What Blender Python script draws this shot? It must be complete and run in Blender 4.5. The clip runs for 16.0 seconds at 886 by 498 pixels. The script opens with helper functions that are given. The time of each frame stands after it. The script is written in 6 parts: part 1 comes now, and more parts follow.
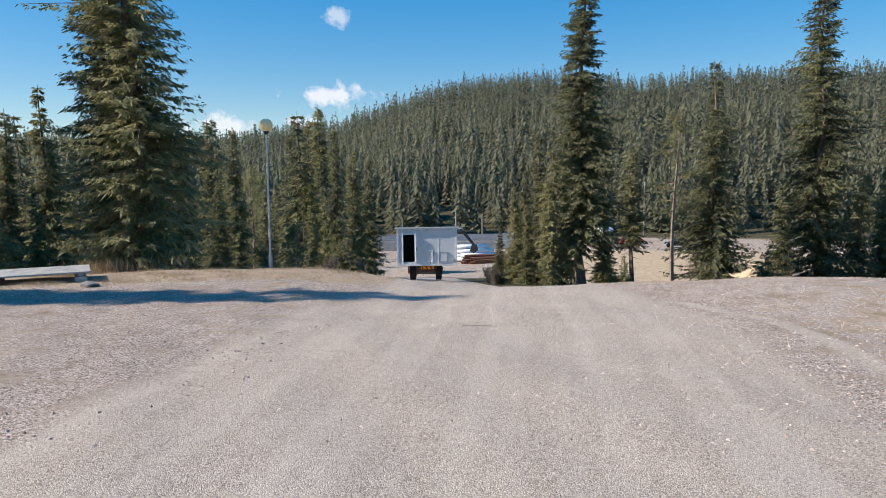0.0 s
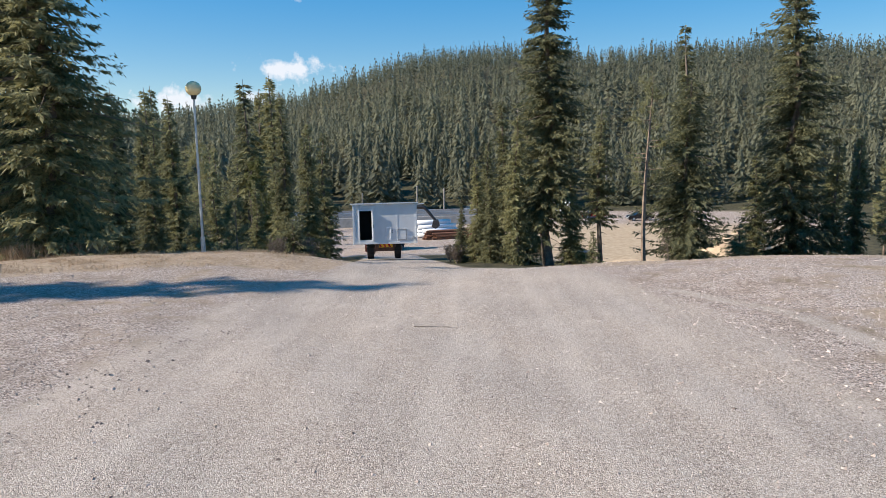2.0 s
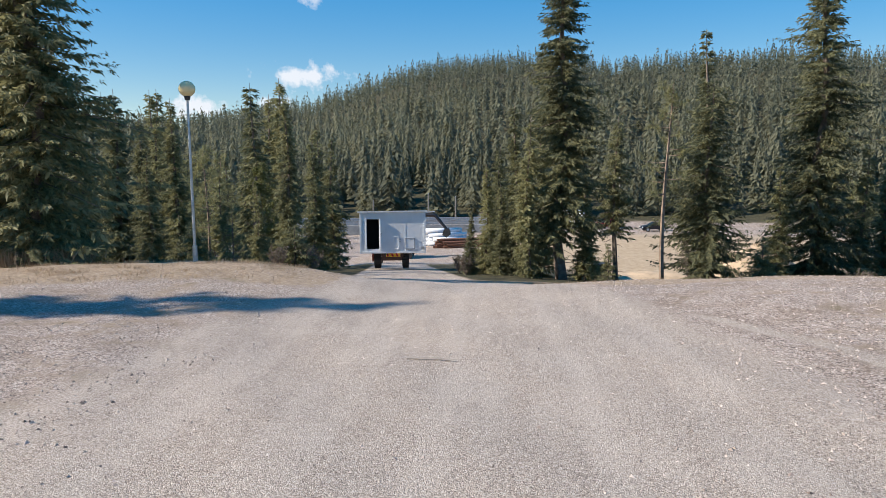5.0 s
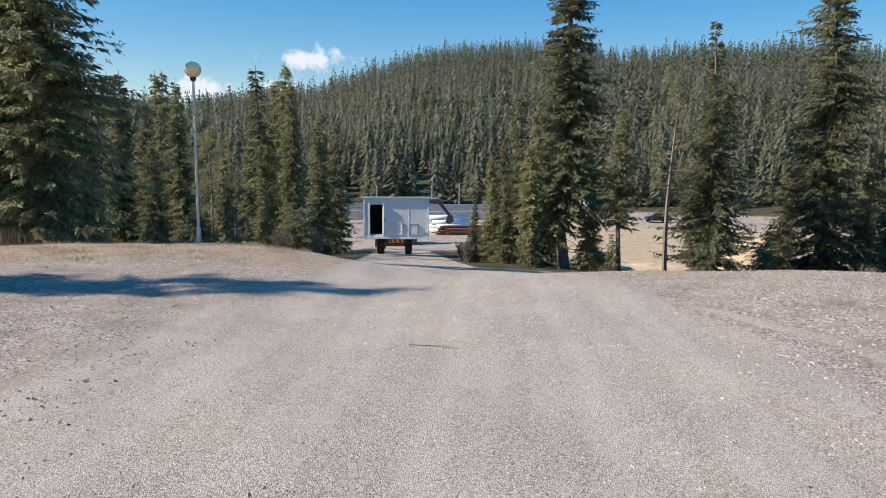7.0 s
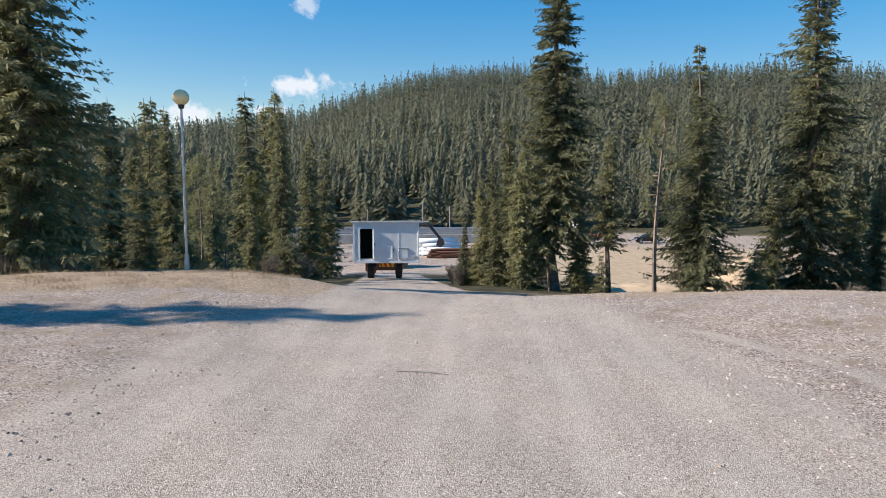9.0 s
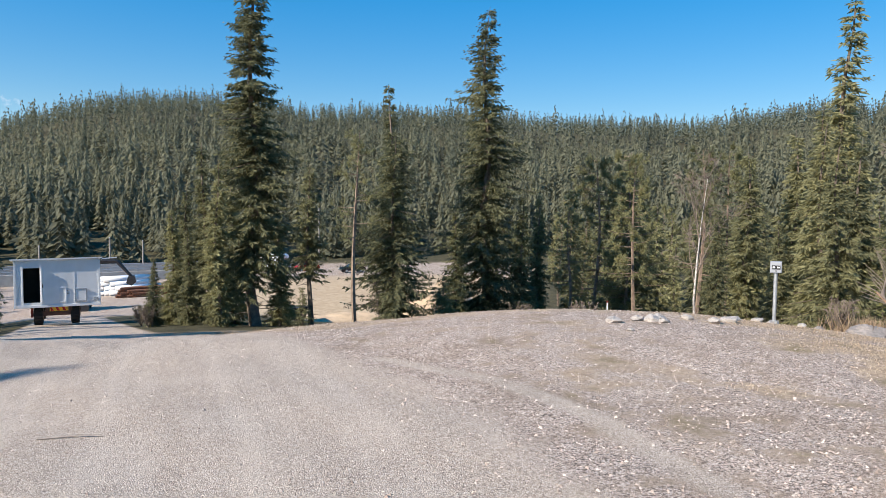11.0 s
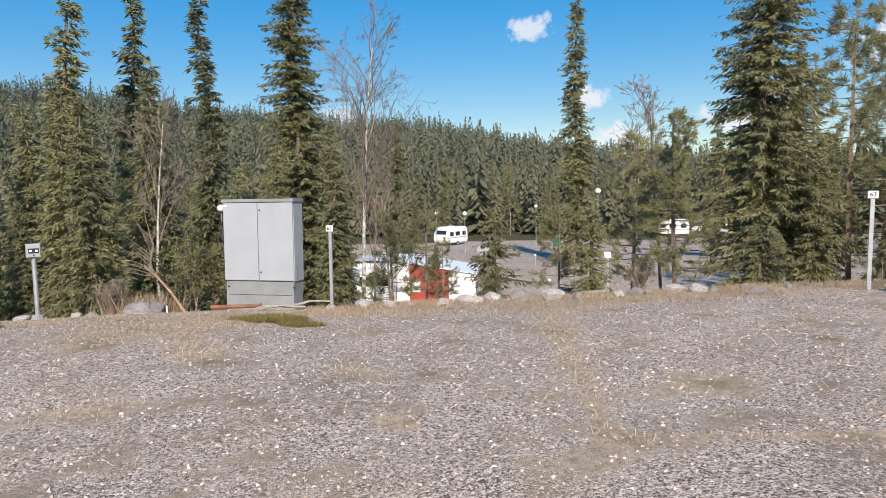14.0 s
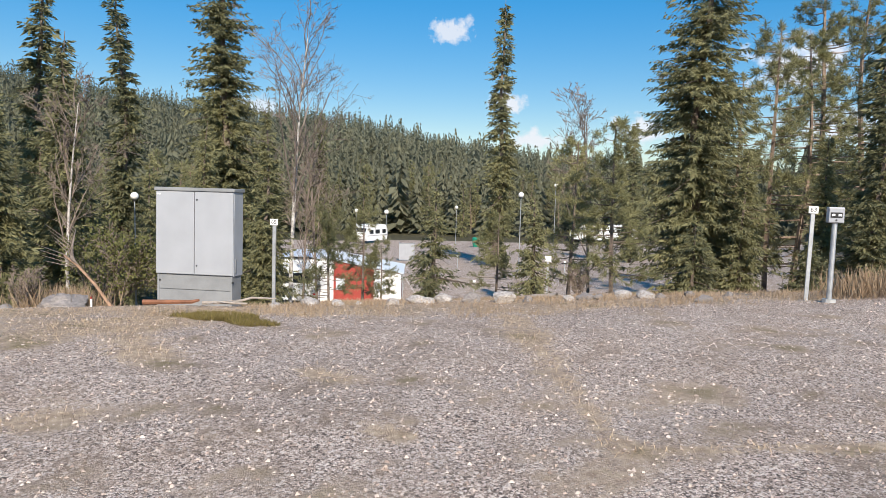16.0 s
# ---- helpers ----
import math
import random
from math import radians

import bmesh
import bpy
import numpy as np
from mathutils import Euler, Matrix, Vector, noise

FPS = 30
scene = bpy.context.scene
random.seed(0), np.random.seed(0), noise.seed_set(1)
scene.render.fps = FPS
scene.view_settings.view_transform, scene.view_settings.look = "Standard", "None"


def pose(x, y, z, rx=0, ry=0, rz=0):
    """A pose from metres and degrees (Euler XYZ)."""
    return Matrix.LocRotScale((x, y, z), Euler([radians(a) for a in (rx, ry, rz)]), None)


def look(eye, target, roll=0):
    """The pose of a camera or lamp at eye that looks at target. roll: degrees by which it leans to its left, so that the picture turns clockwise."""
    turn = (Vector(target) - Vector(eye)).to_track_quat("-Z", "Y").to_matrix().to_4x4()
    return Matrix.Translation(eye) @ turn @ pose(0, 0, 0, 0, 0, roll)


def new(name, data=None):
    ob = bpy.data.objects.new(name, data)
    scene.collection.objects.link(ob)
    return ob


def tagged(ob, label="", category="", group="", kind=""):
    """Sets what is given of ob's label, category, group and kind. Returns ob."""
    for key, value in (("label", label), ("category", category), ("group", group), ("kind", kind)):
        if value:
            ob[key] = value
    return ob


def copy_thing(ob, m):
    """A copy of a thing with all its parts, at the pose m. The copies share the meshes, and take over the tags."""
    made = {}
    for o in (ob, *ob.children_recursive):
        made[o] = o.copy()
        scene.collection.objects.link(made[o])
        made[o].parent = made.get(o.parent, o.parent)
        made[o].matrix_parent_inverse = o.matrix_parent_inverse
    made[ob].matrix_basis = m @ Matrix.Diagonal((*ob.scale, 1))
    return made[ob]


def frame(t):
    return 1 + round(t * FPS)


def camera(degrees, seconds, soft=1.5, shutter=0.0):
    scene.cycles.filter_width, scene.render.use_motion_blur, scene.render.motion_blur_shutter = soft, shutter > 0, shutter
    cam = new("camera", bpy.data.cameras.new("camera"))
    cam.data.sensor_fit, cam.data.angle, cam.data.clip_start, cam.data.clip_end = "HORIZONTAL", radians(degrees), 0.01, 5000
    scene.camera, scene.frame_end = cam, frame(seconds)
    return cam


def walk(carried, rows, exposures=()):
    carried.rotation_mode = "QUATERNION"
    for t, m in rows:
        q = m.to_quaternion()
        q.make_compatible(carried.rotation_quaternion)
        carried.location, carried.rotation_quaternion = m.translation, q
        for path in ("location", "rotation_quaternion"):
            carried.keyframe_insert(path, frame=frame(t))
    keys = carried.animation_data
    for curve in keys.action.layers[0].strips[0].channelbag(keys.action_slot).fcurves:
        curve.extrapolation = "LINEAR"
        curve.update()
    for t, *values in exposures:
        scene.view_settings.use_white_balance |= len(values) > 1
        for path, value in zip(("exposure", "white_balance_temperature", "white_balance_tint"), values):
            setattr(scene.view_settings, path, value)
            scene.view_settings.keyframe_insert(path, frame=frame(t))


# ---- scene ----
cam = camera(66.1, 16.0, soft=0.6)
PATH = [
    (0, (0.525, -0.68, 1.965), (0.071, 1.257, 1.769), -0.5),
    (0.5, (0.44, -0.099, 1.939), (0.138, 1.865, 1.716), -0.8),
    (1, (0.372, 0.276, 1.897), (0.092, 2.246, 1.695), -0.6),
    (1.5, (0.357, 0.776, 1.873), (-0.004, 2.731, 1.662), -0.2),
    (2, (0.271, 1.225, 1.851), (-0.075, 3.176, 1.581), -0.9),
    (2.5, (0.279, 1.643, 1.841), (-0.097, 3.599, 1.655), -2.6),
    (3, (0.225, 2.011, 1.822), (-0.127, 3.968, 1.607), -1.2),
    (3.5, (0.206, 2.178, 1.844), (-0.166, 4.132, 1.635), -0.8),
    (4, (0.216, 2.256, 1.846), (-0.18, 4.207, 1.653), -0.3),
    (4.5, (0.222, 2.282, 1.831), (-0.16, 4.234, 1.622), -0.4),
    (5, (0.209, 2.294, 1.826), (-0.171, 4.242, 1.579), -0.3),
    (7.5, (0.193, 2.3, 1.824), (-0.194, 4.241, 1.538), 1.0),
    (8, (0.209, 2.292, 1.825), (-0.183, 4.233, 1.544), 0.4),
    (10.5, (0.378, 2.411, 1.883), (0.326, 4.407, 1.776), -1.0),
    (11, (0.531, 2.491, 1.862), (1.004, 4.431, 1.741), 0.5),
    (11.5, (0.677, 2.726, 1.882), (1.765, 4.393, 1.693), 1.4),
    (12, (1.041, 3.069, 1.782), (2.683, 4.201, 1.63), -0.1),
    (12.5, (1.252, 3.325, 1.763), (3.043, 4.21, 1.655), -2.0),
    (13, (1.35, 3.619, 1.723), (3.21, 4.35, 1.646), -0.2),
    (13.5, (1.368, 3.955, 1.697), (3.282, 4.516, 1.546), -0.2),
    (14, (1.424, 4.276, 1.663), (3.33, 4.855, 1.481), -1.1),
    (14.5, (1.556, 4.582, 1.639), (3.465, 5.145, 1.451), -0.5),
    (15, (1.532, 4.808, 1.653), (3.478, 5.235, 1.473), -0.8),
    (15.5, (1.52, 4.88, 1.645), (3.48, 5.235, 1.459), 1.0),
    (16, (1.537, 4.891, 1.647), (3.499, 5.228, 1.463), 1.5),
]
walk(cam, [(t, look(eye, target, roll)) for t, eye, target, roll in PATH],
     exposures=[(0, 0.60), (8, 0.58), (10.5, 0.64), (11, 0.72), (11.5, 0.82), (12, 0.74), (12.5, 0.42), (13, 0.44), (13.5, 0.50), (14.5, 0.50), (16, 0.52)])

# ---- world, sun, exposure ----
SUN_BEARING, SUN_HEIGHT = 110.0, 33.0      # degrees left of +y, degrees up


def way(bearing, up):
    b, u = radians(bearing), radians(up)
    return Vector((-math.sin(b) * math.cos(u), math.cos(b) * math.cos(u), math.sin(u)))


world = bpy.data.worlds.new("sky")
scene.world = world
world.use_nodes = True
wn, wl = world.node_tree.nodes, world.node_tree.links
wn.clear()
w_out = wn.new("ShaderNodeOutputWorld")
w_bg = wn.new("ShaderNodeBackground")
w_sky = wn.new("ShaderNodeTexSky")
w_sky.sky_type = "NISHITA"
w_sky.sun_disc = False
w_sky.sun_elevation = radians(SUN_HEIGHT)
w_sky.sun_rotation = radians(-SUN_BEARING)
w_sky.altitude = 250
w_sky.air_density = 1.0
w_sky.dust_density = 0.25
w_sky.ozone_density = 2.6
w_bg.inputs["Strength"].default_value = 0.085
w_pos = wn.new("ShaderNodeTexCoord")


def wmath(op, a, b=None, clamp=False):
    n = wn.new("ShaderNodeMath")
    n.operation, n.use_clamp = op, clamp
    for i, v in enumerate((a, b)):
        if v is None:
            continue
        if isinstance(v, (int, float)):
            n.inputs[i].default_value = v
        else:
            wl.new(v, n.inputs[i])
    return n.outputs[0]


def wdot(v):
    n = wn.new("ShaderNodeVectorMath")
    n.operation = "DOT_PRODUCT"
    wl.new(w_pos.outputs["Generated"], n.inputs[0])
    n.inputs[1].default_value = v
    return n.outputs["Value"]


w_noise = wn.new("ShaderNodeTexNoise")
w_noise.inputs["Scale"].default_value = 42
w_noise.inputs["Detail"].default_value = 6
w_noise.inputs["Roughness"].default_value = 0.62
wl.new(w_pos.outputs["Generated"], w_noise.inputs["Vector"])
rag = wmath("MULTIPLY", wmath("SUBTRACT", w_noise.outputs["Fac"], 0.5), 3.4)
# fair-weather clouds: bearing, height, half width, half height (degrees), thickness
CLOUDS = [(21.6, 13.2, 1.3, 0.8, 0.55), (22.2, 7.1, 3.2, 1.0, 0.9), (31.0, 4.5, 2.7, 1.0, 0.9), (24.6, 4.7, 1.5, 0.8, 0.7),
          (46.5, 7.0, 0.8, 0.4, 0.5), (-80.7, 12.4, 1.8, 1.1, 0.8), (-85.2, 6.9, 1.7, 0.9, 0.9), (-86.0, 17.2, 2.6, 0.9, 0.7), (-87.5, 3.9, 2.3, 0.9, 0.9),
          (-96.0, 4.9, 2.4, 1.3, 0.9), (-107.0, 9.5, 4.0, 2.0, 0.9), (-65.0, 6.0, 2.6, 0.8, 0.7), (-110.0, 5.0, 4.0, 1.4, 0.8)]
cover = None
for b, e, hw, hh, thick in CLOUDS:
    c = way(b, e)
    side = Vector((math.cos(radians(b)), math.sin(radians(b)), 0))
    up = side.cross(c).normalized()
    u = wmath("DIVIDE", wdot(side), math.sin(radians(hw)))
    v = wmath("DIVIDE", wmath("SUBTRACT", wdot(up), 0.0), math.sin(radians(hh)))
    far = wmath("SQRT", wmath("ADD", wmath("MULTIPLY", u, u), wmath("MULTIPLY", v, v)))
    front = wmath("GREATER_THAN", wdot(c), 0.5)
    m = wmath("SUBTRACT", wmath("ADD", 1.0, rag), far)
    m = wmath("MULTIPLY", wmath("MULTIPLY", wmath("MULTIPLY", m, 1.5, True), thick), front, True)
    cover = m if cover is None else wmath("MAXIMUM", cover, m)
w_mix = wn.new("ShaderNodeMix")
w_mix.data_type = "RGBA"
wl.new(cover, w_mix.inputs["Factor"])
w_hue = wn.new("ShaderNodeHueSaturation")
w_even = wn.new("ShaderNodeGamma")
w_even.inputs["Gamma"].default_value = 0.46
w_hue.inputs["Hue"].default_value = 0.507
w_hue.inputs["Saturation"].default_value = 2.50
w_hue.inputs["Value"].default_value = 2.75
wl.new(w_sky.outputs["Color"], w_even.inputs["Color"])
wl.new(w_even.outputs["Color"], w_hue.inputs["Color"])
wl.new(w_hue.outputs["Color"], w_mix.inputs["A"])
w_mix.inputs["B"].default_value = (7.2, 7.4, 7.9, 1)
wl.new(w_mix.outputs["Result"], w_bg.inputs["Color"])
wl.new(w_bg.outputs["Background"], w_out.inputs["Surface"])

sun_lamp = bpy.data.lights.new("sun", "SUN")
sun_lamp.energy, sun_lamp.angle, sun_lamp.color = 4.75, radians(0.53), (1.0, 0.915, 0.80)
sun = new("sun", sun_lamp)
sun.matrix_world = look(way(SUN_BEARING, SUN_HEIGHT) * 60, (0, 0, 0))


# ---- materials ----
def mat(name, base, rough=0.7, vary=0.25, scale=6.0, metal=0.0, bump=0.2, bump_scale=40.0, stain=None, spec=0.5, coords="Object"):
    """A surface with a base colour that varies at two scales, grain, and a fine relief."""
    m = bpy.data.materials.new(name)
    m.use_nodes = True
    nt = m.node_tree
    b = nt.nodes["Principled BSDF"]
    tc = nt.nodes.new("ShaderNodeTexCoord")
    n1 = nt.nodes.new("ShaderNodeTexNoise")
    n1.inputs["Scale"].default_value, n1.inputs["Detail"].default_value = scale, 5
    n2 = nt.nodes.new("ShaderNodeTexNoise")
    n2.inputs["Scale"].default_value, n2.inputs["Detail"].default_value = bump_scale, 4
    nt.links.new(tc.outputs[coords], n1.inputs["Vector"])
    nt.links.new(tc.outputs[coords], n2.inputs["Vector"])
    mix = nt.nodes.new("ShaderNodeMix")
    mix.data_type = "RGBA"
    lo = [c * (1 - vary) for c in base]
    hi = [min(1, c * (1 + vary)) for c in base]
    if stain:
        lo = stain
    mix.inputs["A"].default_value, mix.inputs["B"].default_value = (*lo, 1), (*hi, 1)
    ramp = nt.nodes.new("ShaderNodeMapRange")
    ramp.inputs["From Min"].default_value, ramp.inputs["From Max"].default_value = 0.32, 0.62
    add = nt.nodes.new("ShaderNodeMath")
    add.operation = "MULTIPLY_ADD"
    nt.links.new(n2.outputs["Fac"], add.inputs[0])
    add.inputs[1].default_value = 0.35
    sub = nt.nodes.new("ShaderNodeMath")
    sub.operation = "MULTIPLY_ADD"
    nt.links.new(n1.outputs["Fac"], sub.inputs[0])
    sub.inputs[1].default_value, sub.inputs[2].default_value = 0.8, -0.08
    nt.links.new(sub.outputs[0], add.inputs[2])
    nt.links.new(add.outputs[0], ramp.inputs["Value"])
    nt.links.new(ramp.outputs["Result"], mix.inputs["Factor"])
    nt.links.new(mix.outputs["Result"], b.inputs["Base Color"])
    b.inputs["Roughness"].default_value, b.inputs["Metallic"].default_value = rough, metal
    b.inputs["Specular IOR Level"].default_value = spec
    if bump:
        bp = nt.nodes.new("ShaderNodeBump")
        bp.inputs["Strength"].default_value, bp.inputs["Distance"].default_value = bump, 0.02
        nt.links.new(n2.outputs["Fac"], bp.inputs["Height"])
        nt.links.new(bp.outputs["Normal"], b.inputs["Normal"])
    return m


def leafy(name, dark, light, island=True, trans=0.32, rough=0.65, patch=0.35):
    """Needles and leaves: each spray its own tint, with slow patches over the crown, and some light let through."""
    m = bpy.data.materials.new(name)
    m.use_nodes = True
    nt = m.node_tree
    b = nt.nodes["Principled BSDF"]
    geo = nt.nodes.new("ShaderNodeNewGeometry")
    tc = nt.nodes.new("ShaderNodeTexCoord")
    info = nt.nodes.new("ShaderNodeObjectInfo")
    n1 = nt.nodes.new("ShaderNodeTexNoise")
    n1.inputs["Scale"].default_value, n1.inputs["Detail"].default_value = patch, 3
    nt.links.new(geo.outputs["Position"], n1.inputs["Vector"])
    a = nt.nodes.new("ShaderNodeMath")
    a.operation = "MULTIPLY_ADD"
    nt.links.new(geo.outputs["Random Per Island"], a.inputs[0])
    a.inputs[1].default_value = 0.55
    c = nt.nodes.new("ShaderNodeMath")
    c.operation = "MULTIPLY_ADD"
    nt.links.new(info.outputs["Random"], c.inputs[0])
    c.inputs[1].default_value, c.inputs[2].default_value = 0.45, -0.52
    d = nt.nodes.new("ShaderNodeMath")
    d.operation = "MULTIPLY_ADD"
    nt.links.new(n1.outputs["Fac"], d.inputs[0])
    d.inputs[1].default_value = 0.9
    nt.links.new(c.outputs[0], d.inputs[2])
    nt.links.new(d.outputs[0], a.inputs[2])
    a.use_clamp = True
    mix = nt.nodes.new("ShaderNodeMix")
    mix.data_type = "RGBA"
    mix.inputs["A"].default_value, mix.inputs["B"].default_value = (*dark, 1), (*light, 1)
    nt.links.new(a.outputs[0], mix.inputs["Factor"])
    nt.links.new(mix.outputs["Result"], b.inputs["Base Color"])
    b.inputs["Roughness"].default_value = rough
    b.inputs["Specular IOR Level"].default_value = 0.3
    if trans:
        t = nt.nodes.new("ShaderNodeBsdfTranslucent")
        nt.links.new(mix.outputs["Result"], t.inputs["Color"])
        ms = nt.nodes.new("ShaderNodeMixShader")
        ms.inputs[0].default_value = trans
        nt.links.new(b.outputs[0], ms.inputs[1])
        nt.links.new(t.outputs[0], ms.inputs[2])
        nt.links.new(ms.outputs[0], nt.nodes["Material Output"].inputs["Surface"])
    return m


M_SPRUCE = leafy("spruce_needles", (0.106, 0.112, 0.064), (0.400, 0.370, 0.178), trans=0.40)
M_PINE = leafy("pine_needles", (0.125, 0.130, 0.068), (0.400, 0.370, 0.175), trans=0.38)
# far trees: haze is put into the colour, greyer and flatter than near needles
M_FAR = leafy("far_conifers", (0.112, 0.118, 0.082), (0.272, 0.266, 0.172), trans=0.50, patch=0.03)
M_BUD = leafy("budding_leaves", (0.100, 0.105, 0.035), (0.240, 0.235, 0.085), trans=0.35)
M_STRAW = leafy("dry_grass", (0.29, 0.20, 0.125), (0.64, 0.49, 0.33), trans=0.3, patch=0.8)
M_MOSS = leafy("moss", (0.085, 0.065, 0.022), (0.26, 0.205, 0.065), trans=0.1, patch=2)
M_BARK = mat("spruce_bark", (0.15, 0.115, 0.09), 0.9, 0.45, 5, bump=0.8, bump_scale=30)
M_PINEBARK = mat("pine_bark", (0.23, 0.165, 0.120), 0.9, 0.4, 4, bump=0.7, bump_scale=24, stain=(0.12, 0.085, 0.065))
M_BIRCH = mat("birch_bark", (0.50, 0.47, 0.43), 0.75, 0.2, 7, bump=0.4, bump_scale=25, stain=(0.17, 0.14, 0.12))
M_TWIG = mat("bare_twigs", (0.20, 0.155, 0.125), 0.85, 0.35, 3, bump=0)
M_GALV = mat("galvanised_steel", (0.50, 0.51, 0.52), 0.45, 0.15, 8, metal=0.7, bump=0.05, bump_scale=60)
M_CABINET = mat("grey_painted_steel", (0.345, 0.355, 0.378), 0.42, 0.06, 2.5, bump=0.03, bump_scale=80)
M_CABLOW = mat("grey_plinth_steel", (0.23, 0.235, 0.24), 0.5, 0.12, 4, bump=0.05, bump_scale=60)
M_WHITE = mat("white_paint", (0.82, 0.83, 0.84), 0.45, 0.05, 2, bump=0.03, bump_scale=50)
M_OFFWHITE = mat("caravan_white", (0.78, 0.78, 0.77), 0.35, 0.05, 1.5, bump=0.02)
M_DARKIN = mat("interior_shade_black", (0.02, 0.02, 0.02), 0.9, 0.3, 3, bump=0)
M_TYRE = mat("tyre_rubber", (0.02, 0.02, 0.021), 0.85, 0.3, 10, bump=0.3)
M_RIM = mat("rim_steel", (0.20, 0.09, 0.07), 0.6, 0.3, 10, bump=0.1)
M_FRAME = mat("chassis_steel", (0.09, 0.045, 0.035), 0.65, 0.4, 6, bump=0.2)
M_YELLOW = mat("yellow_plate", (0.85, 0.48, 0.02), 0.45, 0.1, 5, bump=0)
M_RED = mat("red_canvas", (0.30, 0.045, 0.032), 0.75, 0.15, 5, bump=0.1)
M_REDCAR = mat("red_car_paint", (0.45, 0.02, 0.02), 0.25, 0.08, 2, bump=0)
M_BLACKCAR = mat("black_car_paint", (0.012, 0.014, 0.02), 0.2, 0.1, 2, bump=0)
M_GLASS = mat("dark_window", (0.02, 0.025, 0.03), 0.08, 0.2, 2, bump=0)
M_GLOBE = mat("aged_opal_globe", (0.90, 0.72, 0.38), 0.35, 0.06, 3, bump=0)
M_GLOBEW = mat("white_opal_globe", (0.82, 0.80, 0.74), 0.35, 0.05, 3, bump=0)
M_ROCK = mat("pale_granite", (0.46, 0.42, 0.38), 0.85, 0.25, 5, bump=0.6, bump_scale=22, stain=(0.24, 0.20, 0.175))
M_ROCKD = mat("dark_fieldstone", (0.25, 0.22, 0.20), 0.88, 0.3, 5, bump=0.6, bump_scale=22)
M_DECK = mat("weathered_boards", (0.36, 0.34, 0.31), 0.85, 0.25, 4, bump=0.4, bump_scale=30)
M_LOG = mat("rusty_pipe", (0.20, 0.085, 0.045), 0.8, 0.35, 4, bump=0.4)
M_WRAP = mat("white_wrap", (0.84, 0.85, 0.86), 0.35, 0.04, 3, bump=0.25, bump_scale=9)
M_WRAPEND = mat("pipe_end_grey", (0.45, 0.47, 0.49), 0.6, 0.2, 6, bump=0.1)
M_CONC = mat("grey_concrete", (0.33, 0.33, 0.32), 0.85, 0.2, 1.2, bump=0.3, bump_scale=12)
M_EXC = mat("black_steel", (0.03, 0.03, 0.032), 0.5, 0.3, 4, bump=0.1)
M_SAND = mat("pale_sand", (0.50, 0.365, 0.235), 0.95, 0.18, 1.5, bump=0.5, bump_scale=18)
M_SIGN = mat("sign_white", (0.80, 0.80, 0.78), 0.5, 0.03, 3, bump=0)
M_INK = mat("black_lettering", (0.015, 0.015, 0.015), 0.6, 0.05, 3, bump=0)
M_TEAL = mat("green_plastic", (0.01, 0.22, 0.13), 0.45, 0.1, 5, bump=0)
M_BLUECANVAS = mat("pale_awning_canvas", (0.55, 0.60, 0.66), 0.7, 0.1, 3, bump=0.2)
M_WOODPOLE = mat("grey_wood_pole", (0.30, 0.265, 0.225), 0.85, 0.2, 8, bump=0.4, bump_scale=30)
M_STICK = mat("dead_branch", (0.31, 0.19, 0.12), 0.85, 0.3, 8, bump=0.3)
M_GREYWOOD = mat("weathered_grey_wood", (0.33, 0.285, 0.245), 0.9, 0.25, 8, bump=0.4)


# ---- the lie of the land ----
EDGE = [(-180, 60), (-140, 40), (-118, 12.5), (-100, 9.5), (-80, 8.0), (-60, 8.2), (-45, 8.9), (-25, 8.8), (-5, 8.2), (4, 7.8), (12, 7.9), (20, 9.0), (26, 11.0), (32, 13.0), (60, 14.5), (90, 22), (120, 40), (180, 60)]
YARD = [(-180, 0), (-125, -0.5), (-105, -3.2), (-88, -4.2), (-75, -4.3), (-62, -5.0), (-45, -7.0), (-25, -8.4), (0, -9.0), (20, -9.4), (45, -7.5), (75, -4.5), (110, -1), (180, 0)]
CREST = [(-180, 2.0), (-120, 2.0), (-110, 2.0), (-97, 2.1), (-90, 2.9), (-83, 3.7), (-72, 5.7), (-57, 6.7), (-49, 7.4), (-42, 8.3), (-34, 7.3), (-24, 7.6), (-17, 8.5),
         (-10, 8.5), (-2, 8.3), (3, 9.1), (10, 8.9), (14, 8.2), (17, 7.1), (22, 5.5), (31, 4.2), (60, 3.6), (110, 3), (180, 2)]
CX, CY = 0.5, 3.5


def table(rows, b):
    return np.interp(b, [r[0] for r in rows], [r[1] for r in rows])


def smooth(v):
    v = np.clip(v, 0, 1)
    return v * v * (3 - 2 * v)


